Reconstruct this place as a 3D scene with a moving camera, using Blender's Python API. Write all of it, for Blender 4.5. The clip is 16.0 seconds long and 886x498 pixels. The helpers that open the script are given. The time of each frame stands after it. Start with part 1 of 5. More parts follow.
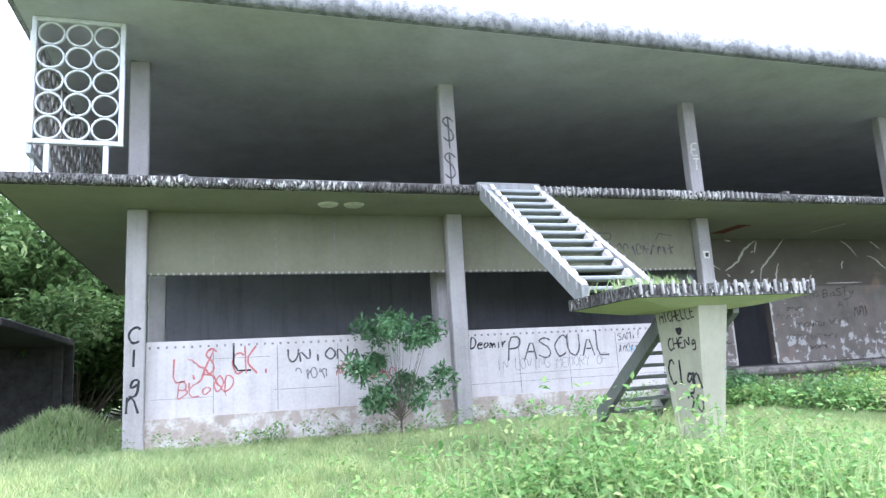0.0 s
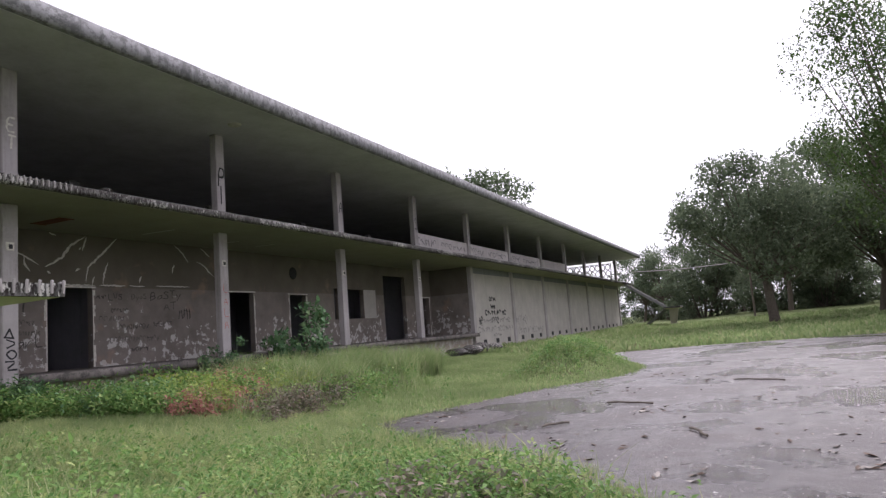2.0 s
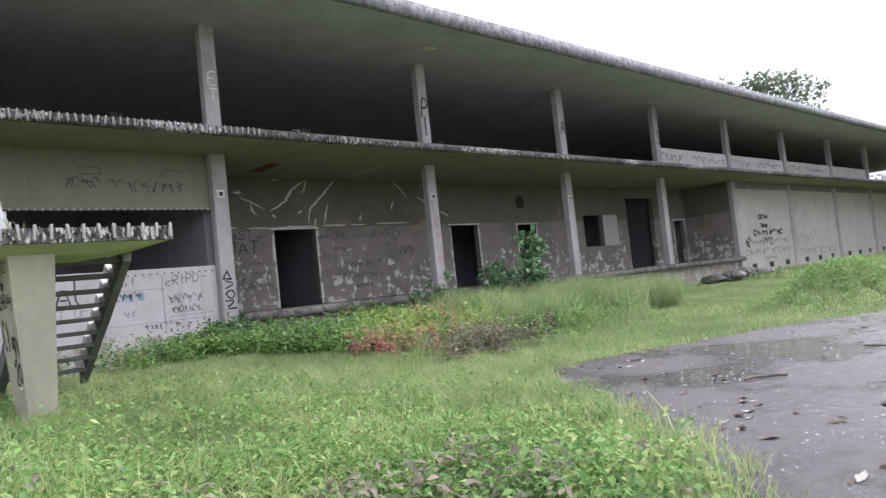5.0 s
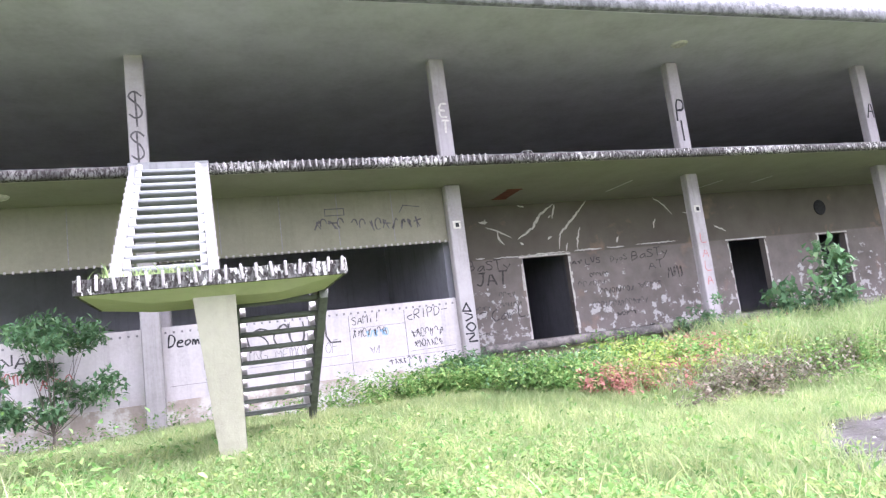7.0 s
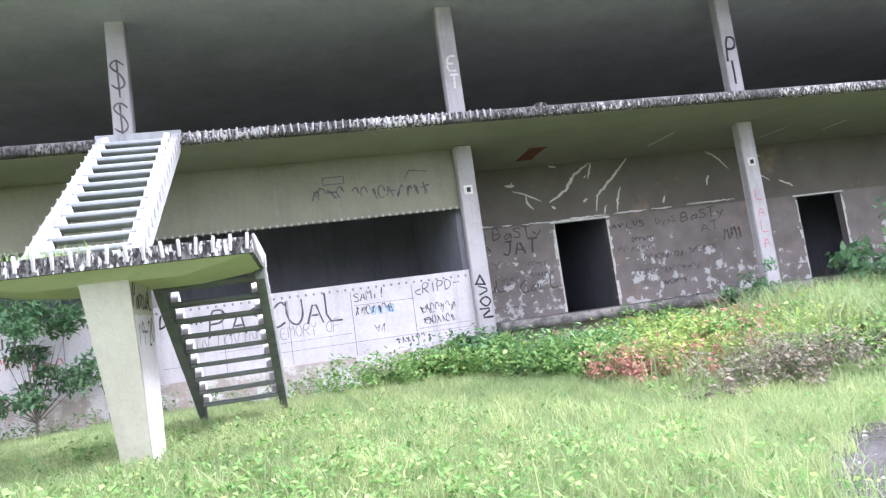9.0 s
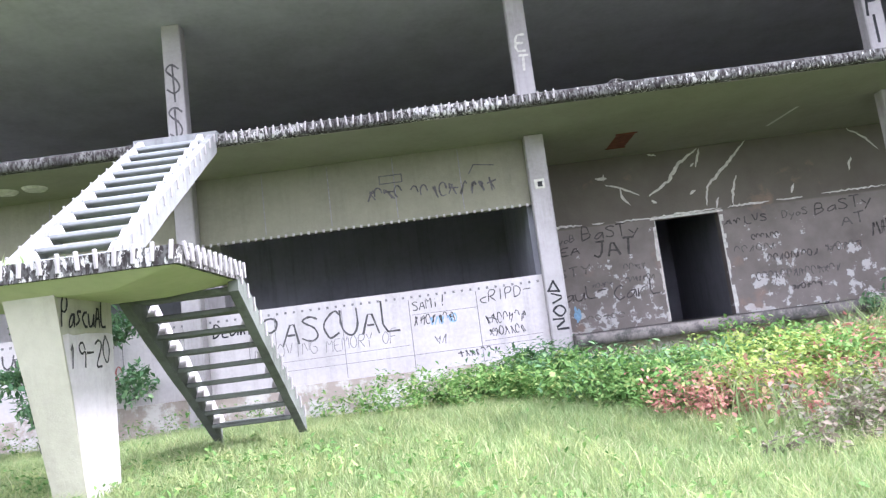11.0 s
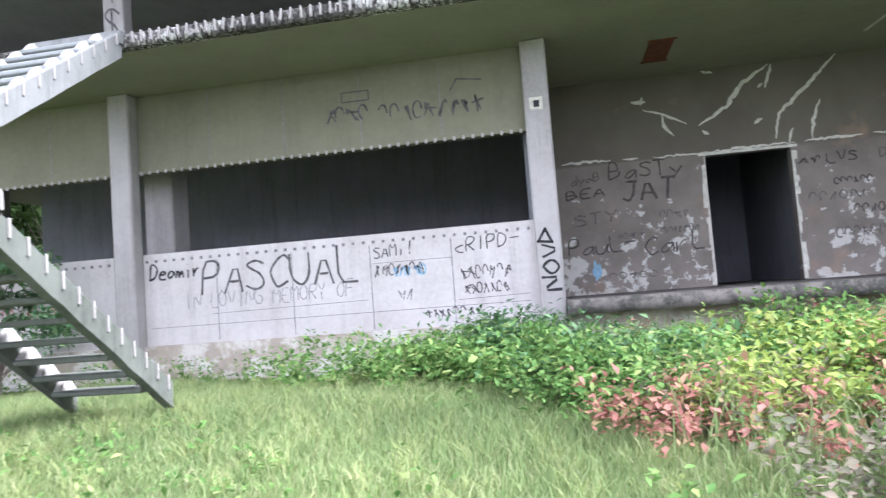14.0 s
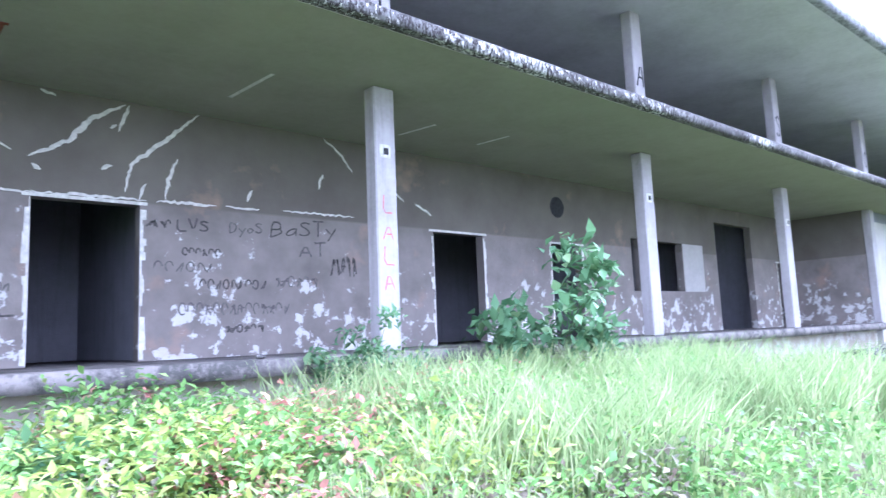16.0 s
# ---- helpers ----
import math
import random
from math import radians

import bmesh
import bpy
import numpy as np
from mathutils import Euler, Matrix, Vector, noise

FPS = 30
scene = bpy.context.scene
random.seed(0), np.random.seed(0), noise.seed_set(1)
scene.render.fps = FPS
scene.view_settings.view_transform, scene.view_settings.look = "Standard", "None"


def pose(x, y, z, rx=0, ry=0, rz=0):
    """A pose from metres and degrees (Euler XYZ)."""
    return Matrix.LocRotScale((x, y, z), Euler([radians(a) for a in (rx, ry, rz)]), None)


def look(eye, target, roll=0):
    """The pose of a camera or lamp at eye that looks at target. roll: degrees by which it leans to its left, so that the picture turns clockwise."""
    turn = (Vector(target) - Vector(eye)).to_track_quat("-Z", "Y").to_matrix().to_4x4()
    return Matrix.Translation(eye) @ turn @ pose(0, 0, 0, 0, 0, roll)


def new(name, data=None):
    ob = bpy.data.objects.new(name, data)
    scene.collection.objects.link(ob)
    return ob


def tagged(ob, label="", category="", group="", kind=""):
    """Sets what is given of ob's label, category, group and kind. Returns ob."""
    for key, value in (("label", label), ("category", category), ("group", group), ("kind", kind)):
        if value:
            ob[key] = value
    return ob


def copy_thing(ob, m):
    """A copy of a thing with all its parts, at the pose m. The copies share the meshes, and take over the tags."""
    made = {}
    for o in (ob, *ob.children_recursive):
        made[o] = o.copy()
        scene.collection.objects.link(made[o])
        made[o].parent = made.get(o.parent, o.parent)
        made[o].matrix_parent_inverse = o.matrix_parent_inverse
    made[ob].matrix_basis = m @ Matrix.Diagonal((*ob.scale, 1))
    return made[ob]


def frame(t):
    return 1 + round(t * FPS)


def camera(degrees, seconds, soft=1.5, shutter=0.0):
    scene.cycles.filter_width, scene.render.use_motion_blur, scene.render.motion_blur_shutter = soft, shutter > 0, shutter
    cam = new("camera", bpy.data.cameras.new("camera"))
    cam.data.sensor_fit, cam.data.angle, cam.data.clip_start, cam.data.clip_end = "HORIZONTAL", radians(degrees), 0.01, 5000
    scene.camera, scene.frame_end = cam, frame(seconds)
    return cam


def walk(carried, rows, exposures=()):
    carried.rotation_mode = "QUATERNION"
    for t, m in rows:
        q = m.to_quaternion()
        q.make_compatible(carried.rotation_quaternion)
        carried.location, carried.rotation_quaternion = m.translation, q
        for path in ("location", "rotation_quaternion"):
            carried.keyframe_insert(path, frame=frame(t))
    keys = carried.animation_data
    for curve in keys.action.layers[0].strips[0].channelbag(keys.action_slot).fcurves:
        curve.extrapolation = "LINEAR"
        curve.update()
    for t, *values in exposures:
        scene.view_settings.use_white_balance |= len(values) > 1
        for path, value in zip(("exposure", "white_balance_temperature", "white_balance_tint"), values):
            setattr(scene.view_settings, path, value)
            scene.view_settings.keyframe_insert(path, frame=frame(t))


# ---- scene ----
cam = camera(65.1, 16.0, 1.3, 0.15)
PATH = [
    (0, (0.269, 0.679, 1.536), (0.876, 2.552, 1.889), -3.3),
    (0.5, (0.654, 0.599, 1.65), (1.442, 2.384, 2.088), -4.8),
    (1, (1.025, 0.567, 1.629), (2.207, 2.126, 2.042), -4.7),
    (1.5, (1.441, 0.442, 1.605), (3.002, 1.645, 1.946), -4.7),
    (2, (1.899, 0.309, 1.552), (3.713, 1.119, 1.784), -4.4),
    (2.5, (2.296, 0.234, 1.477), (4.089, 1.102, 1.66), -5.0),
    (3, (2.673, 0.162, 1.44), (4.447, 1.075, 1.584), -4.5),
    (3.5, (3.045, 0.101, 1.46), (4.765, 1.115, 1.576), -4.3),
    (4, (3.461, -0.023, 1.464), (5.123, 1.085, 1.559), -3.8),
    (4.5, (3.878, -0.082, 1.443), (5.435, 1.17, 1.535), -5.6),
    (5, (4.334, -0.116, 1.437), (5.694, 1.347, 1.54), -6.1),
    (5.2, (4.501, -0.112, 1.447), (5.77, 1.429, 1.561), -7.0),
    (7.3, (6.346, 0.378, 1.348), (6.962, 2.26, 1.625), -7.2),
    (7.5, (6.573, 0.419, 1.354), (7.189, 2.305, 1.606), -7.3),
    (8, (7.082, 0.545, 1.333), (7.744, 2.425, 1.49), -7.5),
    (8.5, (7.466, 0.819, 1.378), (8.0, 2.739, 1.542), -8.3),
    (9, (7.841, 1.14, 1.379), (8.24, 3.087, 1.596), -7.9),
    (9.2, (7.985, 1.296, 1.39), (8.331, 3.25, 1.637), -8.0),
    (11.5, (9.866, 2.675, 1.394), (9.72, 4.651, 1.67), -6.1),
    (12, (10.184, 3.05, 1.423), (9.877, 5.012, 1.657), -4.8),
    (12.5, (10.493, 3.434, 1.406), (10.012, 5.359, 1.662), -4.0),
    (13, (10.71, 3.871, 1.454), (10.069, 5.747, 1.717), -3.4),
    (13.5, (11.02, 4.335, 1.459), (10.403, 6.226, 1.674), -3.9),
    (14, (11.358, 4.853, 1.455), (11.024, 6.82, 1.588), -4.3),
    (14.5, (11.549, 5.434, 1.436), (11.613, 7.426, 1.602), -3.2),
    (15, (11.77, 5.954, 1.469), (12.295, 7.876, 1.649), -2.4),
    (15.4, (11.847, 6.363, 1.471), (12.729, 8.142, 1.709), -1.2),
    (15.5, (11.867, 6.461, 1.47), (12.824, 8.203, 1.701), -2.0),
    (16, (12.017, 6.902, 1.456), (13.329, 8.391, 1.703), -2.4),
]
EXPOSURES = [(0.0, 2.0, 5350, 13), (1.0, 2.1, 5600, 14), (1.5, 1.5, 6100, 17), (2.0, 0.35, 6200, 22), (2.5, -0.25, 6250, 21), (3.0, -0.25, 6250, 21), (3.5, 0.1, 6200, 22), (4.0, 0.25, 6200, 23), (4.5, 0.3, 6200, 20), (5.0, 1.05, 5900, 17),
             (7.5, 2.3, 5750, 26), (9.0, 2.15, 5600, 19), (11.5, 2.2, 5650, 20), (12.5, 2.12, 5650, 18), (14.5, 1.95, 5650, 13), (15.0, 2.15, 5450, 12), (15.4, 2.5, 5150, 16), (16.0, 2.8, 4800, 24)]
walk(cam, [(t, look(eye, target, roll)) for t, eye, target, roll in PATH], EXPOSURES)

# ---- world, sun and exposure ----
SUN_EL, SUN_AZ = radians(48), radians(-13)      # azimuth from +x towards +y
world = bpy.data.worlds.new("overcast_sky")
scene.world = world
world.use_nodes = True
wn, wl = world.node_tree.nodes, world.node_tree.links
wn.clear()
sky = wn.new("ShaderNodeTexSky")
sky.sky_type, sky.sun_disc = "NISHITA", False
sky.sun_elevation, sky.sun_rotation = SUN_EL, radians(90) - SUN_AZ
sky.air_density, sky.dust_density = 1.0, 4.0
grey = wn.new("ShaderNodeHueSaturation")
grey.inputs["Saturation"].default_value = 0.12
cloud_mix = wn.new("ShaderNodeMix")
cloud_mix.data_type = "RGBA"
cloud_mix.inputs["Factor"].default_value = 0.75
cloud_mix.inputs["B"].default_value = (9.6, 9.5, 9.9, 1)
wbg = wn.new("ShaderNodeBackground")
wbg.inputs["Strength"].default_value = 0.12
wout = wn.new("ShaderNodeOutputWorld")
wl.new(sky.outputs["Color"], grey.inputs["Color"])
wl.new(grey.outputs["Color"], cloud_mix.inputs["A"])
wl.new(cloud_mix.outputs["Result"], wbg.inputs["Color"])
wl.new(wbg.outputs["Background"], wout.inputs["Surface"])

sun = new("sun", bpy.data.lights.new("sun", "SUN"))
sun.data.energy, sun.data.angle, sun.data.color = 2.8, radians(22), (1.0, 0.96, 0.9)
sun_dir = Vector((math.cos(SUN_EL) * math.cos(SUN_AZ), math.cos(SUN_EL) * math.sin(SUN_AZ), math.sin(SUN_EL)))
sun.matrix_world = look(sun_dir * 80, (0, 0, 0))


# ---- materials ----
class Mat:
    """A small builder of node materials on object coordinates."""

    def __init__(self, name, rough=0.9, spec=0.3):
        self.m = bpy.data.materials.new(name)
        self.m.use_nodes = True
        self.n, self.l = self.m.node_tree.nodes, self.m.node_tree.links
        self.b = self.n["Principled BSDF"]
        self.b.inputs["Roughness"].default_value = rough
        self.b.inputs["Specular IOR Level"].default_value = spec
        self.co = self.n.new("ShaderNodeTexCoord").outputs["Object"]

    def scaled(self, s):
        mp = self.n.new("ShaderNodeMapping")
        mp.inputs["Scale"].default_value = s
        self.l.new(self.co, mp.inputs["Vector"])
        return mp.outputs["Vector"]

    def noise(self, scale, detail=6, rough=0.6, s=None):
        t = self.n.new("ShaderNodeTexNoise")
        t.inputs["Scale"].default_value, t.inputs["Detail"].default_value, t.inputs["Roughness"].default_value = scale, detail, rough
        self.l.new(self.scaled(s) if s else self.co, t.inputs["Vector"])
        return t.outputs["Fac"]

    def ramp(self, fac, a, b, lo=0.0, hi=1.0):
        r = self.n.new("ShaderNodeMapRange")
        r.inputs["From Min"].default_value, r.inputs["From Max"].default_value = a, b
        r.inputs["To Min"].default_value, r.inputs["To Max"].default_value = lo, hi
        self.l.new(fac, r.inputs["Value"])
        return r.outputs["Result"]

    def math(self, op, a, b):
        r = self.n.new("ShaderNodeMath")
        r.operation = op
        for sock, v in zip(r.inputs, (a, b)):
            if isinstance(v, (int, float)):
                sock.default_value = v
            else:
                self.l.new(v, sock)
        return r.outputs["Value"]

    def mix(self, fac, a, b):
        r = self.n.new("ShaderNodeMix")
        r.data_type = "RGBA"
        for key, v in (("Factor", fac), ("A", a), ("B", b)):
            if isinstance(v, (int, float)):
                r.inputs[key].default_value = v
            elif isinstance(v, tuple):
                r.inputs[key].default_value = (*v, 1)
            else:
                self.l.new(v, r.inputs[key])
        return r.outputs["Result"]

    def z(self):
        s = self.n.new("ShaderNodeSeparateXYZ")
        self.l.new(self.co, s.inputs["Vector"])
        return s.outputs["Z"]

    def random(self, island=False):
        if island:
            return self.n.new("ShaderNodeNewGeometry").outputs["Random Per Island"]
        return self.n.new("ShaderNodeObjectInfo").outputs["Random"]

    def done(self, colour, bump=None, strength=0.4, dist=0.02, rough=None):
        self.l.new(colour, self.b.inputs["Base Color"])
        if bump is not None:
            bp = self.n.new("ShaderNodeBump")
            bp.inputs["Strength"].default_value, bp.inputs["Distance"].default_value = strength, dist
            self.l.new(bump, bp.inputs["Height"])
            self.l.new(bp.outputs["Normal"], self.b.inputs["Normal"])
        if rough is not None:
            self.l.new(rough, self.b.inputs["Roughness"])
        return self.m


def concrete(name, base, dirt, moss=None, amount=0.5, streaks=0.5, grain=14, moss_scale=2.3):
    """Weathered concrete: blotches, rain streaks, fine pits."""
    m = Mat(name, 0.92, 0.2)
    c = m.mix(m.ramp(m.noise(1.1, 5), 0.35, 0.7, 0, amount), base, dirt)
    c = m.mix(m.ramp(m.noise(1.0, 7, 0.7, (5, 5, 0.35)), 0.5, 0.75, 0, streaks), c, tuple(v * 0.35 for v in dirt))
    c = m.mix(m.ramp(m.noise(grain, 4), 0.3, 0.8, 0, 0.35), c, tuple(min(1, v * 1.25) for v in base))
    if moss:
        c = m.mix(m.ramp(m.noise(moss_scale, 8, 0.75), 0.46, 0.58, 0, 0.85), c, moss)
    return m.done(c, m.noise(30, 6, 0.7), 0.5, 0.015)


def plain(name, colour, rough=0.85, var=0.25, scale=6, metal=0.0):
    m = Mat(name, rough, 0.3)
    m.b.inputs["Metallic"].default_value = metal
    c = m.mix(m.ramp(m.noise(scale, 6), 0.3, 0.75), tuple(v * (1 - var) for v in colour), tuple(min(1, v * (1 + var)) for v in colour))
    return m.done(c, m.noise(scale * 8, 4), 0.25, 0.01)


def leafy(name, a, b, c, rough=0.5, trans=0.35):
    """Leaves: three tones by island, with light through them."""
    m = Mat(name, min(1, rough + 0.2), 0.15)
    r = m.random(True)
    col = m.mix(m.ramp(r, 0.0, 0.6), a, b)
    col = m.mix(m.ramp(r, 0.75, 1.0), col, c)
    col = m.mix(m.ramp(m.noise(0.5, 3), 0.35, 0.7, 0, 0.55), col, tuple(v * 0.6 for v in a))
    col = m.mix(m.ramp(m.noise(3.1, 4), 0.5, 0.72, 0, 0.5), col, tuple(v * 0.55 for v in b))
    m.l.new(col, m.b.inputs["Base Color"])
    tr = m.n.new("ShaderNodeBsdfTranslucent")
    m.l.new(col, tr.inputs["Color"])
    mx = m.n.new("ShaderNodeMixShader")
    mx.inputs["Fac"].default_value = trans
    m.l.new(m.b.outputs["BSDF"], mx.inputs[1])
    m.l.new(tr.outputs["BSDF"], mx.inputs[2])
    m.l.new(mx.outputs["Shader"], m.n["Material Output"].inputs["Surface"])
    return m.m


def chipped_edge():
    """Blackened slab edge with bright flakes where the skin has broken off."""
    m = Mat("chipped slab concrete", 0.93, 0.2)
    c = m.mix(m.ramp(m.noise(2.0, 6), 0.35, 0.65), (0.20, 0.195, 0.185), (0.06, 0.058, 0.055))
    c = m.mix(m.ramp(m.noise(26.0, 8, 0.7, (1, 1, 0.4)), 0.46, 0.54), c, (0.03, 0.025, 0.024))
    flakes = m.ramp(m.math("ADD", m.noise(22.0, 7, 0.7, (1, 1, 0.4)), m.ramp(m.noise(0.5, 4), 0.35, 0.65, -0.10, 0.065)), 0.565, 0.605)
    c = m.mix(flakes, c, (0.50, 0.49, 0.46))
    return m.done(c, m.math("ADD", m.noise(30, 6, 0.7), m.math("MULTIPLY", flakes, -0.7)), 0.6, 0.015)


M_SLAB = chipped_edge()
M_ROOFEDGE = concrete("roof edge concrete", (0.30, 0.30, 0.31), (0.17, 0.17, 0.175), (0.11, 0.11, 0.11), 0.7, 0.9, 9, 6.0)
M_PLATFORM = concrete("platform concrete", (0.20, 0.18, 0.165), (0.10, 0.09, 0.085), (0.05, 0.05, 0.045), 0.8, 0.5, 9, 3.0)
M_SOFFIT = concrete("soffit concrete", (0.27, 0.262, 0.205), (0.185, 0.178, 0.14), None, 0.5, 0.0, 10)
M_UNDER = concrete("painted landing underside", (0.46, 0.46, 0.30), (0.34, 0.35, 0.2), None, 0.5, 0.0, 10)
M_ROOF = concrete("roof concrete", (0.58, 0.57, 0.60), (0.36, 0.35, 0.375), None, 0.6, 0.0, 8)
M_COLUMN = concrete("column concrete", (0.40, 0.375, 0.37), (0.23, 0.215, 0.2), None, 0.6, 0.45, 14)
M_SPANDREL = concrete("spandrel plaster", (0.215, 0.208, 0.15), (0.15, 0.145, 0.105), None, 0.6, 0.2, 12)
M_PAINT = concrete("whitewashed plaster", (0.56, 0.525, 0.52), (0.37, 0.335, 0.315), None, 0.6, 0.35, 16)
M_PLINTH = concrete("bare plinth", (0.40, 0.34, 0.29), (0.26, 0.22, 0.18), (0.6, 0.58, 0.54), 0.6, 0.3, 12)
M_BOX = concrete("pale annex plaster", (0.46, 0.435, 0.40), (0.30, 0.285, 0.26), None, 0.6, 0.2, 14)
M_LEG = concrete("olive leg plaster", (0.40, 0.385, 0.30), (0.28, 0.27, 0.2), None, 0.5, 0.3, 12)
M_STAIR = concrete("stair concrete", (0.245, 0.248, 0.245), (0.145, 0.148, 0.145), None, 0.6, 0.6, 12)
M_MOSSY = concrete("mossy stair concrete", (0.16, 0.17, 0.15), (0.07, 0.075, 0.065), None, 0.7, 0.6, 12)
M_TREAD = concrete("tread concrete", (0.27, 0.28, 0.28), (0.13, 0.14, 0.14), None, 0.7, 0.3, 12)
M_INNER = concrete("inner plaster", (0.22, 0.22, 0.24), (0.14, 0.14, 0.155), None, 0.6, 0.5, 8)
# shed colour kept near black: the deep shade there is in the base colour
M_SHED = plain("weathered boards darkened for shade", (0.06, 0.058, 0.055), 0.95, 0.4, 5)
M_CHAR = plain("spray paint black", (0.03, 0.03, 0.033), 0.8, 0.5, 20)
M_SMUDGE = plain("worn black marker", (0.082, 0.075, 0.068), 0.9, 0.55, 16)
M_GRIME = plain("rubbed grey marker", (0.12, 0.11, 0.10), 0.9, 0.5, 16)
M_FADED = plain("faded black paint", (0.10, 0.095, 0.095), 0.85, 0.5, 12)
M_RED = plain("spray paint red", (0.45, 0.16, 0.15), 0.8, 0.35, 20)
M_BLUE = plain("spray paint blue", (0.25, 0.42, 0.58), 0.8, 0.3, 20)
M_GREYT = plain("faded grey marker", (0.22, 0.21, 0.21), 0.85, 0.4, 20)
M_SCAR = plain("white plaster scar", (0.58, 0.56, 0.5), 0.9, 0.25, 14)
M_RUST = plain("rusted ceiling opening", (0.16, 0.055, 0.035), 0.9, 0.4, 8)
M_STEEL = plain("pale painted steel", (0.62, 0.62, 0.64), 0.55, 0.15, 9)
M_BRANCH = plain("bark", (0.13, 0.11, 0.09), 0.95, 0.4, 9)
M_PALELITTER = plain("bleached dead leaf", (0.34, 0.31, 0.28), 0.8, 0.4, 30)
M_DEAD = plain("dead brown leaf", (0.10, 0.065, 0.045), 0.75, 0.5, 30)


def peeling():
    """Old corridor wall: tan paint above, grey below with white patches where paint came off."""
    m = Mat("peeling corridor plaster", 0.93, 0.2)
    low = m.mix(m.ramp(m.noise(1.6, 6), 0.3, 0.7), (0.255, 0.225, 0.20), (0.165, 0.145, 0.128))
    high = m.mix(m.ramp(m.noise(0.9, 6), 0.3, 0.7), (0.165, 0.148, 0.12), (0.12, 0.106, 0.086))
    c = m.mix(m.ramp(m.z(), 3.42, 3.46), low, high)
    lower = m.ramp(m.z(), 3.1, 1.45, -0.03, 0.11)
    broad = m.ramp(m.noise(0.9, 3, 0.5), 0.3, 0.7, -0.05, 0.05)
    patch = m.ramp(m.math("ADD", m.math("ADD", m.noise(3.6, 9, 0.7), broad), lower), 0.625, 0.645)
    patch = m.math("MULTIPLY", patch, m.ramp(m.z(), 3.35, 3.25))
    c = m.mix(patch, c, (0.52, 0.505, 0.475))
    c = m.mix(m.ramp(m.noise(1.3, 6, 0.6), 0.6, 0.72, 0, 0.45), c, (0.36, 0.24, 0.17))
    h = m.math("ADD", m.noise(22, 6), m.math("MULTIPLY", patch, -0.8))
    return m.done(c, h, 0.5, 0.012)


M_PEEL = peeling()


def ground_mat():
    m = Mat("grassy soil", 1.0, 0.1)
    c = m.mix(m.ramp(m.noise(0.35, 8), 0.35, 0.7), (0.10, 0.13, 0.055), (0.16, 0.19, 0.08))
    c = m.mix(m.ramp(m.noise(2.2, 8), 0.55, 0.72, 0, 0.6), c, (0.12, 0.095, 0.06))
    return m.done(c, m.noise(14, 8), 0.8, 0.05)


def asphalt_mat():
    """Damp old paving with dry pale and wet dark patches."""
    m = Mat("damp paving", 0.6, 0.38)
    wet = m.ramp(m.noise(0.32, 6, 0.6), 0.40, 0.60)
    c = m.mix(wet, (0.032, 0.027, 0.028), (0.068, 0.06, 0.062))
    c = m.mix(m.ramp(m.noise(5, 8, 0.7), 0.5, 0.8, 0, 0.5), c, (0.07, 0.06, 0.055))
    c = m.mix(m.ramp(m.noise(38, 2), 0.62, 0.7, 0, 0.5), c, (0.3, 0.29, 0.28))
    c = m.mix(m.ramp(m.noise(9, 2), 0.71, 0.73, 0, 0.9), c, (0.5, 0.49, 0.47))
    c = m.mix(m.ramp(m.noise(1.1, 7, 0.7), 0.52, 0.66, 0, 0.6), c, (0.06, 0.045, 0.04))
    return m.done(c, m.math("ADD", m.noise(45, 6, 0.75), m.math("MULTIPLY", m.noise(6, 6), 1.5)), 0.9, 0.014, m.ramp(m.math("ADD", m.math("MULTIPLY", wet, 0.7), m.math("MULTIPLY", m.noise(1.5, 6), 0.5)), 0.3, 0.85, 0.09, 0.6))


M_GROUND, M_ASPHALT = ground_mat(), asphalt_mat()
M_GRASS = leafy("grass blades", (0.20, 0.30, 0.12), (0.34, 0.42, 0.19), (0.50, 0.49, 0.30), 0.55, 0.45)
M_STRAW = leafy("yellowing grass blades", (0.31, 0.39, 0.15), (0.45, 0.50, 0.23), (0.58, 0.56, 0.34), 0.55, 0.45)
M_WEED = leafy("weed leaves", (0.085, 0.19, 0.05), (0.22, 0.37, 0.11), (0.44, 0.49, 0.19), 0.4, 0.4)
M_DARKWEED = leafy("dark purple leaves", (0.14, 0.15, 0.10), (0.22, 0.19, 0.14), (0.34, 0.25, 0.21), 0.4, 0.3)
M_YELLOWWEED = leafy("yellow-green weed leaves", (0.24, 0.34, 0.08), (0.36, 0.44, 0.11), (0.46, 0.48, 0.2), 0.4, 0.4)
M_REDLEAF = leafy("red leaves", (0.30, 0.12, 0.10), (0.48, 0.24, 0.20), (0.34, 0.30, 0.14), 0.45, 0.35)
M_SHRUB = leafy("shrub leaves", (0.08, 0.17, 0.08), (0.15, 0.27, 0.13), (0.27, 0.38, 0.19), 0.35, 0.3)
M_TREE = leafy("tree leaves", (0.13, 0.17, 0.11), (0.19, 0.24, 0.15), (0.28, 0.33, 0.21), 0.5, 0.42)
M_PALETREE = leafy("pale tree leaves", (0.06, 0.11, 0.035), (0.10, 0.16, 0.05), (0.16, 0.21, 0.08), 0.5, 0.35)


# ---- mesh helpers ----
def box(bm, x0, y0, z0, x1, y1, z1, bevel=0.0):
    g = bmesh.ops.create_cube(bm, size=1, matrix=Matrix.Translation(((x0 + x1) / 2, (y0 + y1) / 2, (z0 + z1) / 2)) @ Matrix.Diagonal((x1 - x0, y1 - y0, z1 - z0, 1)))
    if bevel:
        edges = list({e for v in g["verts"] for e in v.link_edges})
        bmesh.ops.bevel(bm, geom=edges, offset=bevel, segments=1, affect="EDGES")
    return g["verts"]


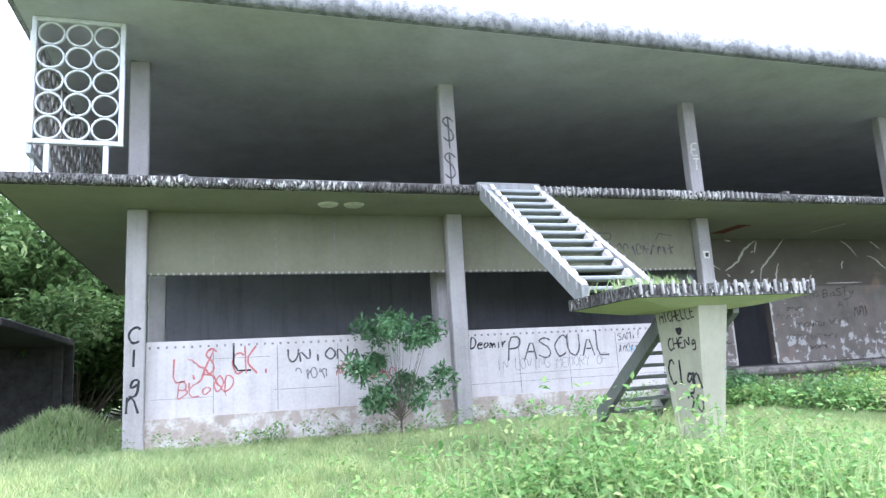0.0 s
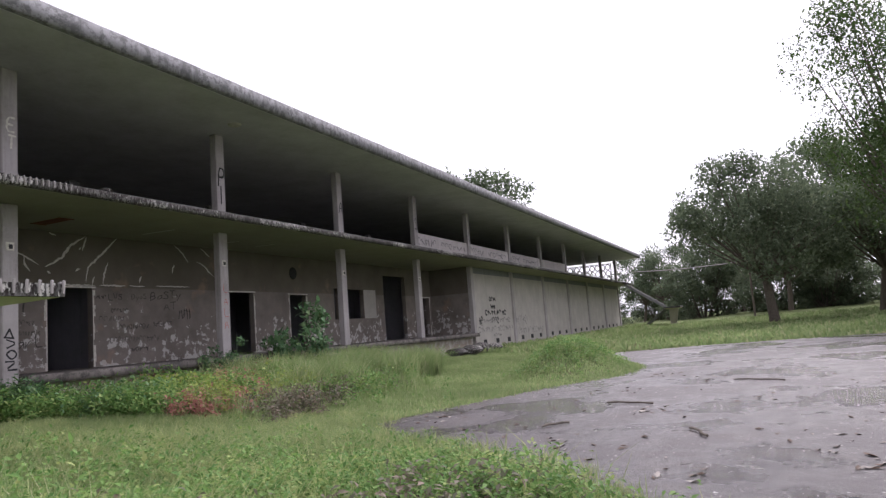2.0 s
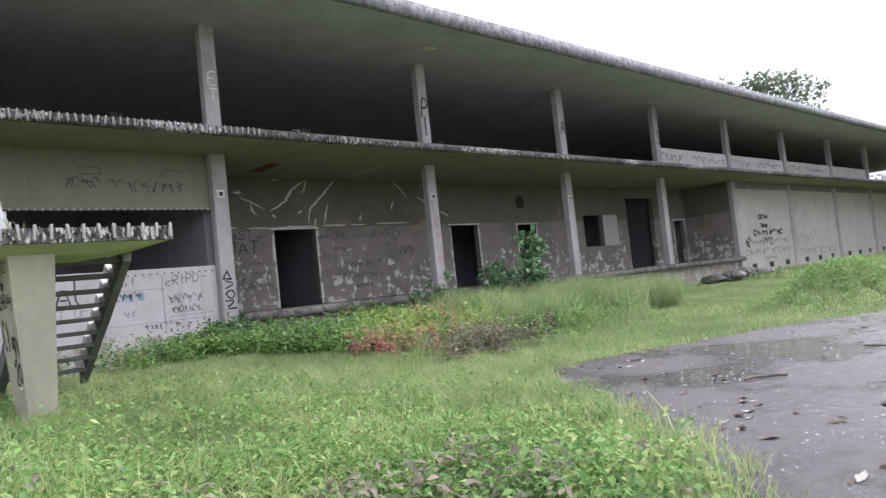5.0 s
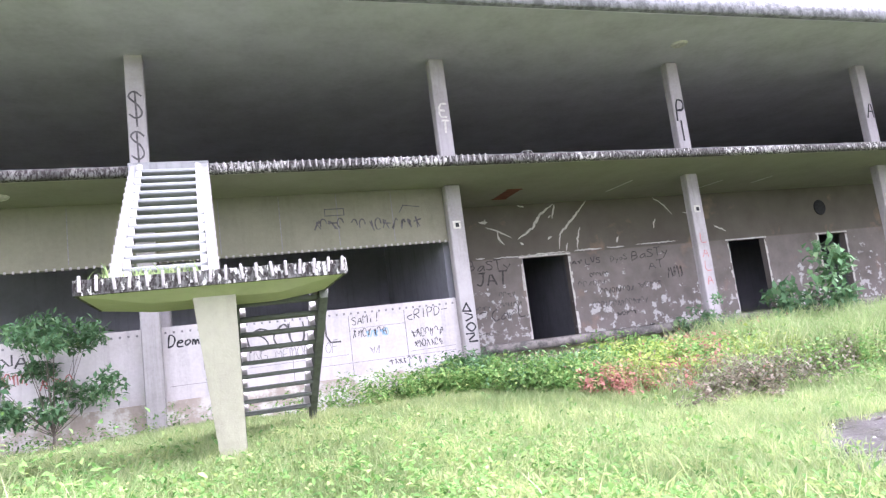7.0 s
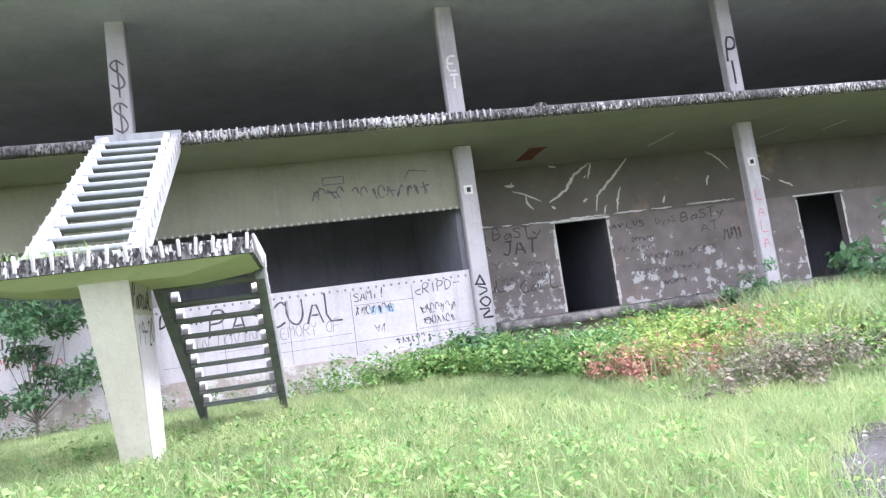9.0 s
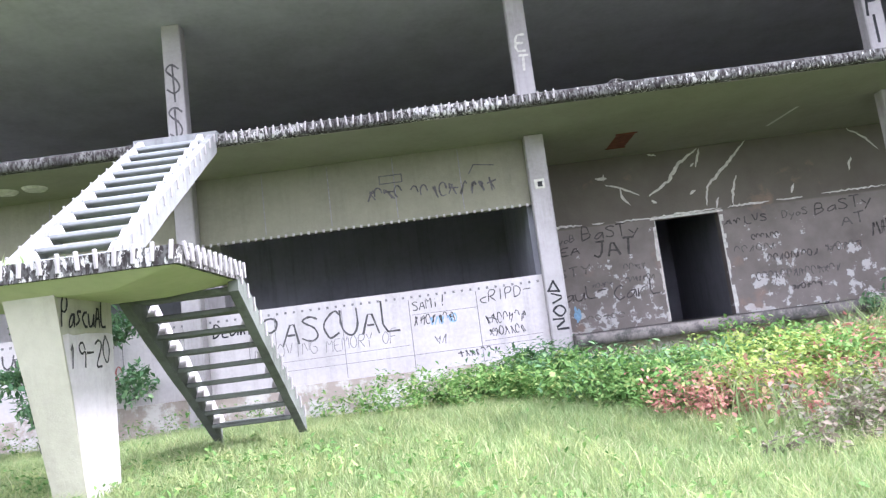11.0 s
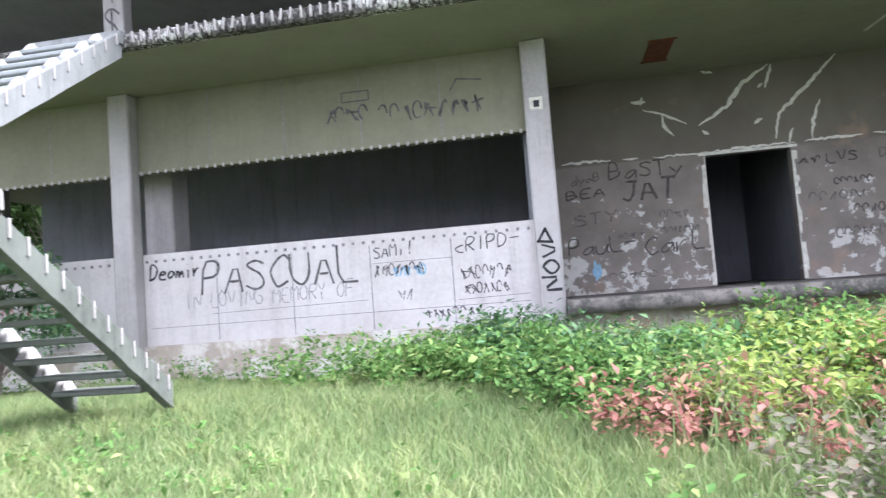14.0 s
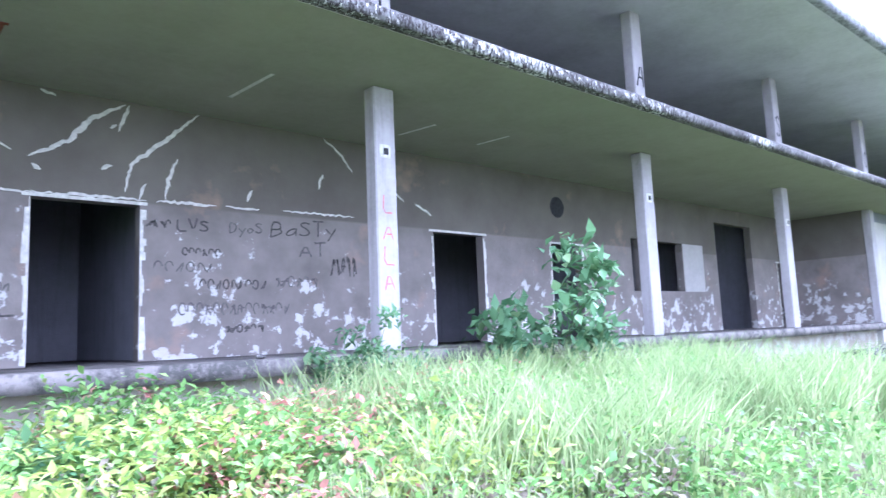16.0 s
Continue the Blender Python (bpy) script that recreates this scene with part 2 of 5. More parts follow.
def mesh_of(bm, name, material):
    me = bpy.data.meshes.new(name)
    bm.to_mesh(me)
    bm.free()
    me.materials.append(material)
    return me


def part(name, bm, material, parent=None, label=""):
    ob = new(name, mesh_of(bm, name, material))
    ob.parent = parent
    return tagged(ob, label)


def boxes(name, dims, material, parent=None, label="", bevel=0.0):
    bm = bmesh.new()
    for d in dims:
        box(bm, *d, bevel)
    return part(name, bm, material, parent, label)


def thing(name, label, category, group="", kind="", at=(0, 0, 0)):
    ob = new(name)
    ob.location = at
    return tagged(ob, label, category, group, kind)


def raw(name, verts, faces, material, parent=None, smooth=False):
    me = bpy.data.meshes.new(name)
    verts, faces = np.asarray(verts, dtype=np.float32), np.asarray(faces, dtype=np.int32)
    k = faces.shape[1]
    me.vertices.add(len(verts)), me.loops.add(faces.size), me.polygons.add(len(faces))
    me.vertices.foreach_set("co", verts.ravel())
    me.loops.foreach_set("vertex_index", faces.ravel())
    me.polygons.foreach_set("loop_start", np.arange(0, faces.size, k, dtype=np.int32))
    me.update(calc_edges=True)
    if smooth:
        me.polygons.foreach_set("use_smooth", np.ones(len(faces), dtype=bool))
    me.materials.append(material)
    ob = new(name, me)
    ob.parent = parent
    return ob


def worn_beam(name, x0, x1, y0, y1, z0, z1, material, wear=0.03, step=0.12, parent=None):
    """A long slab along x whose front edges are chipped and uneven."""
    n = int((x1 - x0) / step) + 1
    ring = 8
    rng = np.random.default_rng(int(abs(x0 * 10 + z1 * 7 + y0)))
    v, f = [], []
    for i in range(n + 1):
        x = x0 + (x1 - x0) * i / n
        a, b, c, d = rng.uniform(0, wear, 4)
        zm = (z0 + z1) / 2
        b, c = b * 0.6, c * 0.6
        v += [(x, y1, z0), (x, y0 + 0.25, z0), (x, y0 + a, z0 + b * 0.4), (x, y0 - c * 0.3, zm), (x, y0 + d, z1 - c * 0.6), (x, y0 + 0.05, z1 - a * 0.2), (x, y0 + 0.3, z1), (x, y1, z1)]
    for i in range(n):
        for j in range(ring):
            k = (j + 1) % ring
            f.append((i * ring + j, i * ring + k, (i + 1) * ring + k, (i + 1) * ring + j))
    ob = raw(name, v, f, material, parent)
    bm = bmesh.new()
    bm.from_mesh(ob.data)
    bm.verts.ensure_lookup_table()
    for s in (0, n):
        bm.faces.new([bm.verts[s * ring + j] for j in range(ring)])
    bmesh.ops.recalc_face_normals(bm, faces=bm.faces)
    bm.to_mesh(ob.data)
    bm.free()
    return ob


def strokes(lines, width, y, material, parent, name="graffiti", depth=0.004):
    """Flat painted strokes on a wall facing -y; each line is a run of (x, z)."""
    bm = bmesh.new()
    for line in lines:
        for (xa, za), (xb, zb) in zip(line, line[1:]):
            d = Vector((xb - xa, 0, zb - za))
            if d.length < 1e-4:
                continue
            n = Vector((-d.z, 0, d.x)).normalized() * width / 2
            e = d.normalized() * width / 2
            a, b = Vector((xa, y - depth, za)) - e, Vector((xb, y - depth, zb)) + e
            bm.faces.new([bm.verts.new(p) for p in (a - n, b - n, b + n, a + n)])
    return part(name, bm, material, parent)


def scribble(x0, x1, z0, z1, count, seed):
    """Runs of unreadable letter-like strokes filling a rectangle."""
    r = random.Random(seed)
    w = (x1 - x0) / count
    out = []
    for i in range(count):
        a, h = x0 + i * w, z1 - z0
        kind = r.randint(0, 4)
        loop = [(a + w * (0.45 + 0.4 * math.cos(q * 0.9 + r.uniform(-0.2, 0.2))), z0 + h * (0.5 + 0.45 * math.sin(q * 0.9))) for q in range(r.randint(4, 8))]
        zig = [(a + w * r.uniform(0, 1.1), z0 + h * v) for v in (r.uniform(0, 0.2), r.uniform(0.8, 1), r.uniform(0.3, 0.6), r.uniform(0.7, 0.95), r.uniform(0, 0.15))]
        bar = [(a + w * 0.1, z0 + h * r.uniform(0.4, 0.6)), (a + w * 1.1, z0 + h * r.uniform(0.3, 0.7))]
        out.append(loop if kind < 2 else zig)
        if kind == 3:
            out.append(bar)
    return out


# ---- ground ----
def smooth(a, b, v):
    t = np.clip((v - a) / (b - a), 0, 1)
    return t * t * (3 - 2 * t)


def height(x, y):
    """Ground height: flat paving, a low bank up to the building, one mound."""
    x, y = np.asarray(x, dtype=float), np.asarray(y, dtype=float)
    start = 3.0 + 3.6 * smooth(7, 12, x)
    bank = (0.46 - 0.16 * smooth(21, 26, x)) * smooth(0, 1, (y - start) / (8.5 - 0.33 * (start - 3)))
    mound = 0.85 * np.exp(-((((x - 22.8) / 2.5) ** 2 + ((y - 5.7) / 1.25) ** 2) ** 1.4))
    soil = 0.7 * np.exp(-(((x + 2.6) / 0.9) ** 2 + ((y - 15.6) / 0.8) ** 2))
    hump = 0.55 * np.exp(-(((x - 2.8) / 2.3) ** 2 + ((y - 4.8) / 1.6) ** 2))
    leg_rise = 0.14 * np.exp(-(((x - 6.2) / 2.5) ** 2 + ((y - 8.2) / 1.6) ** 2))
    far = 1.2 * smooth(45, 130, x) * smooth(20, -4, y)
    lumps = 0.03 * np.sin(x * 1.7 + np.sin(y * 1.3) * 2) * np.cos(y * 1.9) * smooth(6.5, 8, y)
    return bank + hump + leg_rise + mound + soil + far + lumps


def lines(stops):
    out = []
    for a, b, step in stops:
        out += list(np.arange(a, b, step))
    return np.array(out + [stops[-1][1]])


gx = lines([(-600, -60, 60), (-60, -8, 4), (-8, 42, 0.4), (42, 120, 4), (120, 900, 60)])
gy = lines([(-600, -40, 60), (-40, -2, 4), (-2, 17, 0.4), (17, 60, 4), (60, 700, 60)])
GX, GY = np.meshgrid(gx, gy)
GZ = height(GX, GY) - 0.015
nx = len(gx)
idx = np.arange((len(gy) - 1) * nx).reshape(len(gy) - 1, nx)[:, :-1].ravel()
ground = raw("ground", np.stack([GX.ravel(), GY.ravel(), GZ.ravel()], 1), np.stack([idx, idx + 1, idx + nx + 1, idx + nx], 1), M_GROUND, None, True)
tagged(ground, "grassy soil ground rising gently towards the building", "ground", kind="structure")

EDGE = [(6.6, -40), (6.9, -6), (7.2, -1.5), (7.6, 0.9), (8.3, 1.9), (9.2, 2.7), (10.3, 3.9), (11.0, 5.2), (11.6, 6.1), (12.4, 6.7), (13.4, 6.6), (15.1, 6.1), (18.0, 5.2), (20.5, 3.9), (22.8, 3.7), (25, 4.4), (26.6, 5.6), (33, 6.5), (35, 3), (36, -1), (38, -12), (40, -40)]


def inside_paving(x, y):
    """True where (x, y) lies on the paved yard."""
    hit = np.zeros(np.shape(x), dtype=bool)
    for (xa, ya), (xb, yb) in zip(EDGE, EDGE[1:] + EDGE[:1]):
        cross = (ya > y) != (yb > y)
        with np.errstate(divide="ignore", invalid="ignore"):
            hit ^= cross & (x < (xb - xa) * (y - ya) / (yb - ya + 1e-12) + xa)
    return hit


def paving():
    bm = bmesh.new()
    rng = random.Random(4)
    rim = []
    for (xa, ya), (xb, yb) in zip(EDGE, EDGE[1:] + EDGE[:1]):
        n = max(1, int(math.hypot(xb - xa, yb - ya) / 0.35))
        for i in range(n):
            t = i / n
            rim.append(bm.verts.new((xa + (xb - xa) * t + rng.uniform(-0.05, 0.05), ya + (yb - ya) * t + rng.uniform(-0.05, 0.05), 0.008)))
    bmesh.ops.triangulate(bm, faces=[bm.faces.new(rim)])
    bmesh.ops.recalc_face_normals(bm, faces=bm.faces)
    return tagged(part("pavement", bm, M_ASPHALT), "damp dark paving with pale dry patches", "pavement", kind="structure")


pavement = paving()


# ---- building: columns, slabs, walls ----
COLS = [-1.22, 4.94, 11.20, 17.51, 23.88, 30.2, 36.6, 43.3, 50.3, 57.3, 64.2, 71.4, 79.2]
CY0, CY1 = 14.22, 14.46
SLAB_T, SLAB_B, ROOF_B, ROOF_T = 5.03, 4.86, 7.78, 8.16
FLOOR = 1.28
X_END, BACK = 79.6, 27.0
GROUP = "columns along the front"

slab = worn_beam("floor_upper", -3.2, X_END + 0.6, 12.62, BACK, SLAB_B, SLAB_T, M_SLAB, 0.012, 0.07)
tagged(slab, "upper floor slab with chipped mossy front edge", "floor", kind="structure")
soffit = boxes("ceiling_lower", [(-3.15, 12.75, SLAB_B - 0.012, X_END + 0.5, BACK - 0.05, SLAB_B - 0.004)], M_SOFFIT)
tagged(soffit, "olive-stained concrete underside of the upper floor", "ceiling", kind="structure")
roof = worn_beam("roof", -3.0, X_END + 1.0, 11.7, BACK + 0.6, ROOF_B, ROOF_T, M_ROOFEDGE, 0.018, 0.3)
tagged(roof, "flat concrete roof slab with weathered blackened edge", "roof", kind="structure")
bm = bmesh.new()
box(bm, -2.9, 11.85, ROOF_B - 0.012, X_END + 0.9, BACK, ROOF_B - 0.004)
ceiling_upper = tagged(part("ceiling_upper", bm, M_ROOF), "plain grey concrete underside of the roof", "ceiling", kind="structure")

# columns, two storeys
def column(name, x, z0, z1, y0=CY0, w=0.345, mat=None):
    bm = bmesh.new()
    box(bm, x - w / 2, y0, z0, x + w / 2, y0 + 0.24, z1, 0.02)
    ob = part(name, bm, mat or M_COLUMN)
    return tagged(ob, "weathered square concrete column", "column", GROUP)


lower_cols, upper_cols = [], []
for k, x in enumerate(COLS):
    base = float(height(x, 14.3)) - 0.3 if (k < 3 or k > 6) else FLOOR
    lower_cols.append(column("column", x, base, SLAB_B - 0.015))
    upper_cols.append(column("column", x, SLAB_T, ROOF_B - 0.013))
    if 1 < k < 6:                               # a broken socket near the head of the lower columns
        bm = bmesh.new()
        box(bm, x - 0.10, CY0 - 0.012, 3.86, x + 0.08, CY0 + 0.01, 4.04, 0.01)
        patch = part("socket_patch", bm, M_SCAR, lower_cols[-1], "pale chipped patch")
        boxes("socket", [(x - 0.045, CY0 - 0.02, 3.90, x + 0.035, CY0, 3.99)], M_CHAR, lower_cols[-1], "dark socket hole")

for x in COLS[::1]:                             # second row inside the upper floor
    tagged(column("column", x, SLAB_T, ROOF_B - 0.4, 20.4, 0.38, M_INNER), "dark inner concrete column", "column", "inner columns")

# walls
def wall(name, dims, mat, label):
    return tagged(boxes(name, dims, mat), label, "wall", kind="structure")


W_UP = wall("wall_upper_back", [(-2.6, BACK - 0.3, SLAB_T, X_END, BACK - 0.02, ROOF_B - 0.013)], M_INNER, "dark stained back wall of the upper floor")
W_UPS = wall("wall_upper_inner", [(2.0, 22.4, SLAB_T, 62.0, 22.6, ROOF_B - 0.013)], M_INNER, "dark inner wall of the upper floor")
SY0, SY1 = 14.45, 14.65
for k in (0, 1):
    xa, xb = COLS[k] + 0.1735, COLS[k + 1] - 0.1735
    spandrel = wall("wall_spandrel_%d" % (k + 1), [(xa, SY0, 3.66, xb, SY1, SLAB_B - 0.013)], M_SPANDREL, "olive plaster spandrel wall with panel joints")
    boxes("drip_edge", [(xa, SY0 - 0.03, 3.64, xb, SY0, 3.71)], M_SPANDREL, spandrel)
    # toothed underside of the spandrel
    n = 44
    teeth = [(xa + (xb - xa) * (i + 0.3) / n, SY0 - 0.045, 3.615, xa + (xb - xa) * (i + 0.6) / n, SY0 - 0.031, 3.67) for i in range(n)]
    boxes("teeth", teeth, M_COLUMN, spandrel, "row of small pale stubs")
    joint = [(xa + (xb - xa) * q / 5 - 0.008, SY0 - 0.004, 3.70, xa + (xb - xa) * q / 5 + 0.008, SY0 - 0.001, SLAB_B - 0.05) for q in range(1, 5)]
    boxes("panel_joint", joint, M_GREYT, spandrel, "dark vertical joints")
    sill = wall("wall_sill_%d" % (k + 1), [(xa, SY0, 1.02, xb, SY1, 2.40)], M_PAINT, "whitewashed low wall covered in graffiti")
    teeth = [(xa + (xb - xa) * (i + 0.3) / 40, SY0 - 0.018, 2.27, xa + (xb - xa) * (i + 0.55) / 40, SY0 - 0.001, 2.31) for i in range(40)]
    boxes("teeth", teeth, M_GREYT, sill, "row of small dark stubs under the sill")
    joint = [(xa + (xb - xa) * q / 5 - 0.006, SY0 - 0.005, 1.05, xa + (xb - xa) * q / 5 + 0.006, SY0 - 0.001, 2.25) for q in range(1, 5)]
    boxes("panel_joint", joint, M_GREYT, sill, "thin dark vertical joints")
    plinth = wall("plinth_%d" % (k + 1), [(xa, SY0 - 0.06, 0.0, xb, SY1, 1.018)], M_PLINTH, "bare brown plinth with flaking white paint")
    if k == 0:
        SILL_1 = sill
    else:
        SILL_2, SPAN_2 = sill, spandrel

# dark room behind the low openings
wall("wall_room_back", [(-1.2, 20.0, 0.2, 11.0, 20.2, SLAB_B - 0.013)], M_INNER, "dark back wall of the ground floor room")
wall("wall_room_side", [(10.96, SY1 + 0.003, 0.2, 11.16, 20.0, SLAB_B - 0.013)], M_INNER, "side wall of the ground floor room")
wall("floor_room", [(-1.2, SY1 + 0.003, 0.2, 10.95, 19.99, FLOOR)], M_INNER, "dusty dark floor of the ground floor room")
tagged(boxes("pier", [(4.75, 15.1, FLOOR, 5.25, 15.6, SLAB_B - 0.015)], M_COLUMN, None, "", 0.02), "pale square concrete pier inside the room", "pier")
for x in (-1.22,):
    tagged(column("column", x, FLOOR, SLAB_B - 0.015, 18.6, 0.4, M_COLUMN), "plain inner concrete column", "column", "inner columns")

# corridor platform and back wall with its openings
platform = worn_beam("floor_platform", 11.38, 36.42, 13.95, 26.0, FLOOR - 0.2, FLOOR, M_PLATFORM, 0.03)
tagged(platform, "raised concrete platform with crumbling edge", "floor", kind="structure")
wall("plinth_platform", [(11.36, 14.35, 0.0, 36.2, 14.6, FLOOR - 0.202)], M_PLINTH, "stained base wall under the platform")

OPEN = [(13.80, 15.12, FLOOR, 3.41), (20.42, 21.72, FLOOR, 3.40), (23.82, 24.88, FLOOR, 3.36), (26.9, 27.28, 2.35, 3.68), (27.95, 29.3, 2.36, 3.66), (31.2, 33.45, FLOOR, 4.40), (35.2, 36.2, FLOOR, 3.35)]
BY0, BY1 = 16.7, 16.9


def pierced_wall(name, x0, x1, z0, z1, y0, y1, holes, material):
    """One closed wall mesh with rectangular openings cut right through."""
    xs = sorted({x0, x1, *[v for h in holes for v in h[:2]]})
    zs = sorted({z0, z1, *[v for h in holes for v in h[2:]]})
    solid = lambda i, k: 0 <= i < len(xs) - 1 and 0 <= k < len(zs) - 1 and not any(a <= xs[i] < b and c <= zs[k] < d for a, b, c, d in holes)
    bm, made = bmesh.new(), {}

    def v(i, k, y):
        if (i, k, y) not in made:
            made[i, k, y] = bm.verts.new((xs[i], y, zs[k]))
        return made[i, k, y]

    for i in range(len(xs) - 1):
        for k in range(len(zs) - 1):
            if not solid(i, k):
                continue
            bm.faces.new((v(i, k, y0), v(i + 1, k, y0), v(i + 1, k + 1, y0), v(i, k + 1, y0)))
            bm.faces.new((v(i, k + 1, y1), v(i + 1, k + 1, y1), v(i + 1, k, y1), v(i, k, y1)))
            for di, dk, a, b in ((-1, 0, (i, k), (i, k + 1)), (1, 0, (i + 1, k + 1), (i + 1, k)), (0, -1, (i + 1, k), (i, k)), (0, 1, (i, k + 1), (i + 1, k + 1))):
                if not solid(i + di, k + dk):
                    bm.faces.new((v(*a, y0), v(*b, y0), v(*b, y1), v(*a, y1)))
    return part(name, bm, material)


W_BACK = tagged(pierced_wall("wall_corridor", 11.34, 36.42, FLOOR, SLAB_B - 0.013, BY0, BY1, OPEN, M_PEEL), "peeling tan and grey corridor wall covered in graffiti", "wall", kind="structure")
wall("wall_rooms_back", [(11.2, 21.0, FLOOR, 36.2, 21.2, SLAB_B - 0.013)], M_INNER, "dark back wall of the ground floor rooms")
for i, x in enumerate((15.4, 25.7, 30.3, 34.2)):
    wall("wall_partition_%d" % (i + 1), [(x, BY1 + 0.003, FLOOR, x + 0.15, 20.99, SLAB_B - 0.013)], M_INNER, "dark partition wall between rooms")
wall("wall_corridor_end", [(11.17, 14.465, FLOOR - 0.3, 11.338, BY1, SLAB_B - 0.013)], M_PEEL, "stained end wall of the corridor")
for k, (a, b, z0, z1) in enumerate(OPEN[:3] + OPEN[6:]):      # pale chipped plaster round the doors
    door = thing("door_%d" % (k + 1), "doorless opening with chipped pale plaster reveals", "doorway", kind="structure")
    rng = random.Random(k)
    for side, xx in ((-1, a), (1, b)):
        bm = bmesh.new()
        z = z0 + 0.02
        while z < z1 - 0.1:
            h = rng.uniform(0.06, 0.22)
            w = rng.uniform(0.01, 0.09)
            lo, hi = (xx - w, xx - 0.002) if side < 0 else (xx + 0.002, xx + w)
            box(bm, lo, BY0 - 0.006, z, hi, BY0 - 0.001, min(z + h, z1))
            z += h
        part("jamb", bm, M_SCAR, door, "chipped pale jamb edge")
    boxes("lintel", [(a - 0.1, BY0 - 0.008, z1 + 0.002, b + 0.1, BY0 - 0.001, z1 + 0.045)], M_SCAR, door, "pale plaster lintel line")

# annex that closes the corridor: plain walls between the columns
annex = [(COLS[k] + 0.1735, 14.34, 0.2, COLS[k + 1] - 0.1735, 14.54, SLAB_B - 0.35) for k in range(6, 12)]
for i, d in enumerate(annex):
    ob = wall("wall_annex_%d" % (i + 1), [d], M_BOX, "pale plaster annex wall panel")
    # solid dark strip above the panel, imitating the shadow the slab throws there
    boxes("band", [(d[0], 14.36, d[5] + 0.002, d[3], 14.52, SLAB_B - 0.014)], M_INNER, ob, "dark strip standing in for shade under the slab")
    for q in range(3):                           # low vent holes
        x = d[0] + 1.1 + q * 2.0
        boxes("vent", [(x, 14.30, 0.60, x + 0.4, 14.339, 0.86)], M_CHAR, ob, "small dark vent hole")
wall("wall_annex_side", [(36.43, 14.465, 0.2, 36.6, 26.0, SLAB_B - 0.013)], M_PEEL, "stained side wall of the annex")
wall("wall_end_lower", [(X_END - 0.2, 14.56, 0.0, X_END, 26.8, SLAB_B - 0.013)], M_BOX, "plain end wall")
wall("wall_left_lower", [(-1.3, 20.25, 0.0, -1.1, 26.8, SLAB_B - 0.013)], M_BOX, "plain lower end wall")
wall("wall_back_lower", [(-1.0, 26.6, 0.0, X_END, 26.8, SLAB_B - 0.013)], M_INNER, "plain back wall")
for k in range(5, 9):                            # parapets on the upper floor
    wall("parapet_%d" % (k - 4), [(COLS[k] + 0.1735, 14.32, SLAB_T, COLS[k + 1] - 0.1735, 14.5, SLAB_T + 1.08)], M_PAINT, "whitewashed upper parapet with scrawls")


# ---- outside stair ----
STAIR = thing("staircase", "weathered open-riser concrete stair with missing railings", "staircase")
LZ = 2.42                                        # top of the landing
UX0, UX1, UY0, UY1 = 4.93, 6.14, 9.05, 12.62      # upper flight
LX0, LX1, LY0, LY1, LB = 6.25, 7.42, 9.0, 11.3, 0.62   # lower flight


def stringer(x, ya, za, yb, zb, w, d, mat, label):
    """A sloping beam beside the treads, from (ya, za) to (yb, zb)."""
    bm = bmesh.new()
    n = 14
    rows = []
    rng = random.Random(int(x * 100))
    for i in range(n + 1):
        t = i / n
        y, z = ya + (yb - ya) * t, za + (zb - za) * t
        j = rng.uniform(-0.008, 0.008)
        rows.append([bm.verts.new((x + sx, y, z + sz + j)) for sx, sz in ((0, 0), (w, 0), (w, -d), (0, -d))])
    for a, b in zip(rows, rows[1:]):
        for j in range(4):
            k = (j + 1) % 4
            bm.faces.new((a[j], a[k], b[k], b[j]))
    bm.faces.new(rows[0][::-1]), bm.faces.new(rows[-1])
    bmesh.ops.recalc_face_normals(bm, faces=bm.faces)
    return part("stringer", bm, mat, STAIR, label)


def stubs_on_slope(x, ya, za, yb, zb, count, mat, side):
    me = None
    for i in range(count):
        t = (i + 0.5) / count
        if me is None:
            bm = bmesh.new()
            box(bm, -0.010, -0.011, -0.13, 0.010, 0.011, 0.018, 0.003)
            me = mesh_of(bm, "railing_stub", mat)
        ob = new("railing_stub", me)
        ob.parent = STAIR
        ob.location = (x + side, ya + (yb - ya) * t, za + (zb - za) * t)


for x in (UX0, UX1 - 0.11):
    stringer(x, UY1, SLAB_T + 0.03, UY0, LZ + 0.19, 0.11, 0.32, M_STAIR, "pale worn sloping side beam")
for x in (LX0, LX1 - 0.10):
    stringer(x, LY0, LZ + 0.0, LY1, LB + 0.18, 0.10, 0.26, M_MOSSY, "dark mossy sloping side beam")
stubs_on_slope(UX1, UY1, SLAB_T + 0.03, UY0, LZ + 0.19, 16, M_COLUMN, 0.012)
stubs_on_slope(UX0, UY1, SLAB_T + 0.03, UY0, LZ + 0.19, 16, M_COLUMN, -0.012)
stubs_on_slope(LX1, LY0, LZ, LY1, LB + 0.18, 13, M_COLUMN, 0.012)


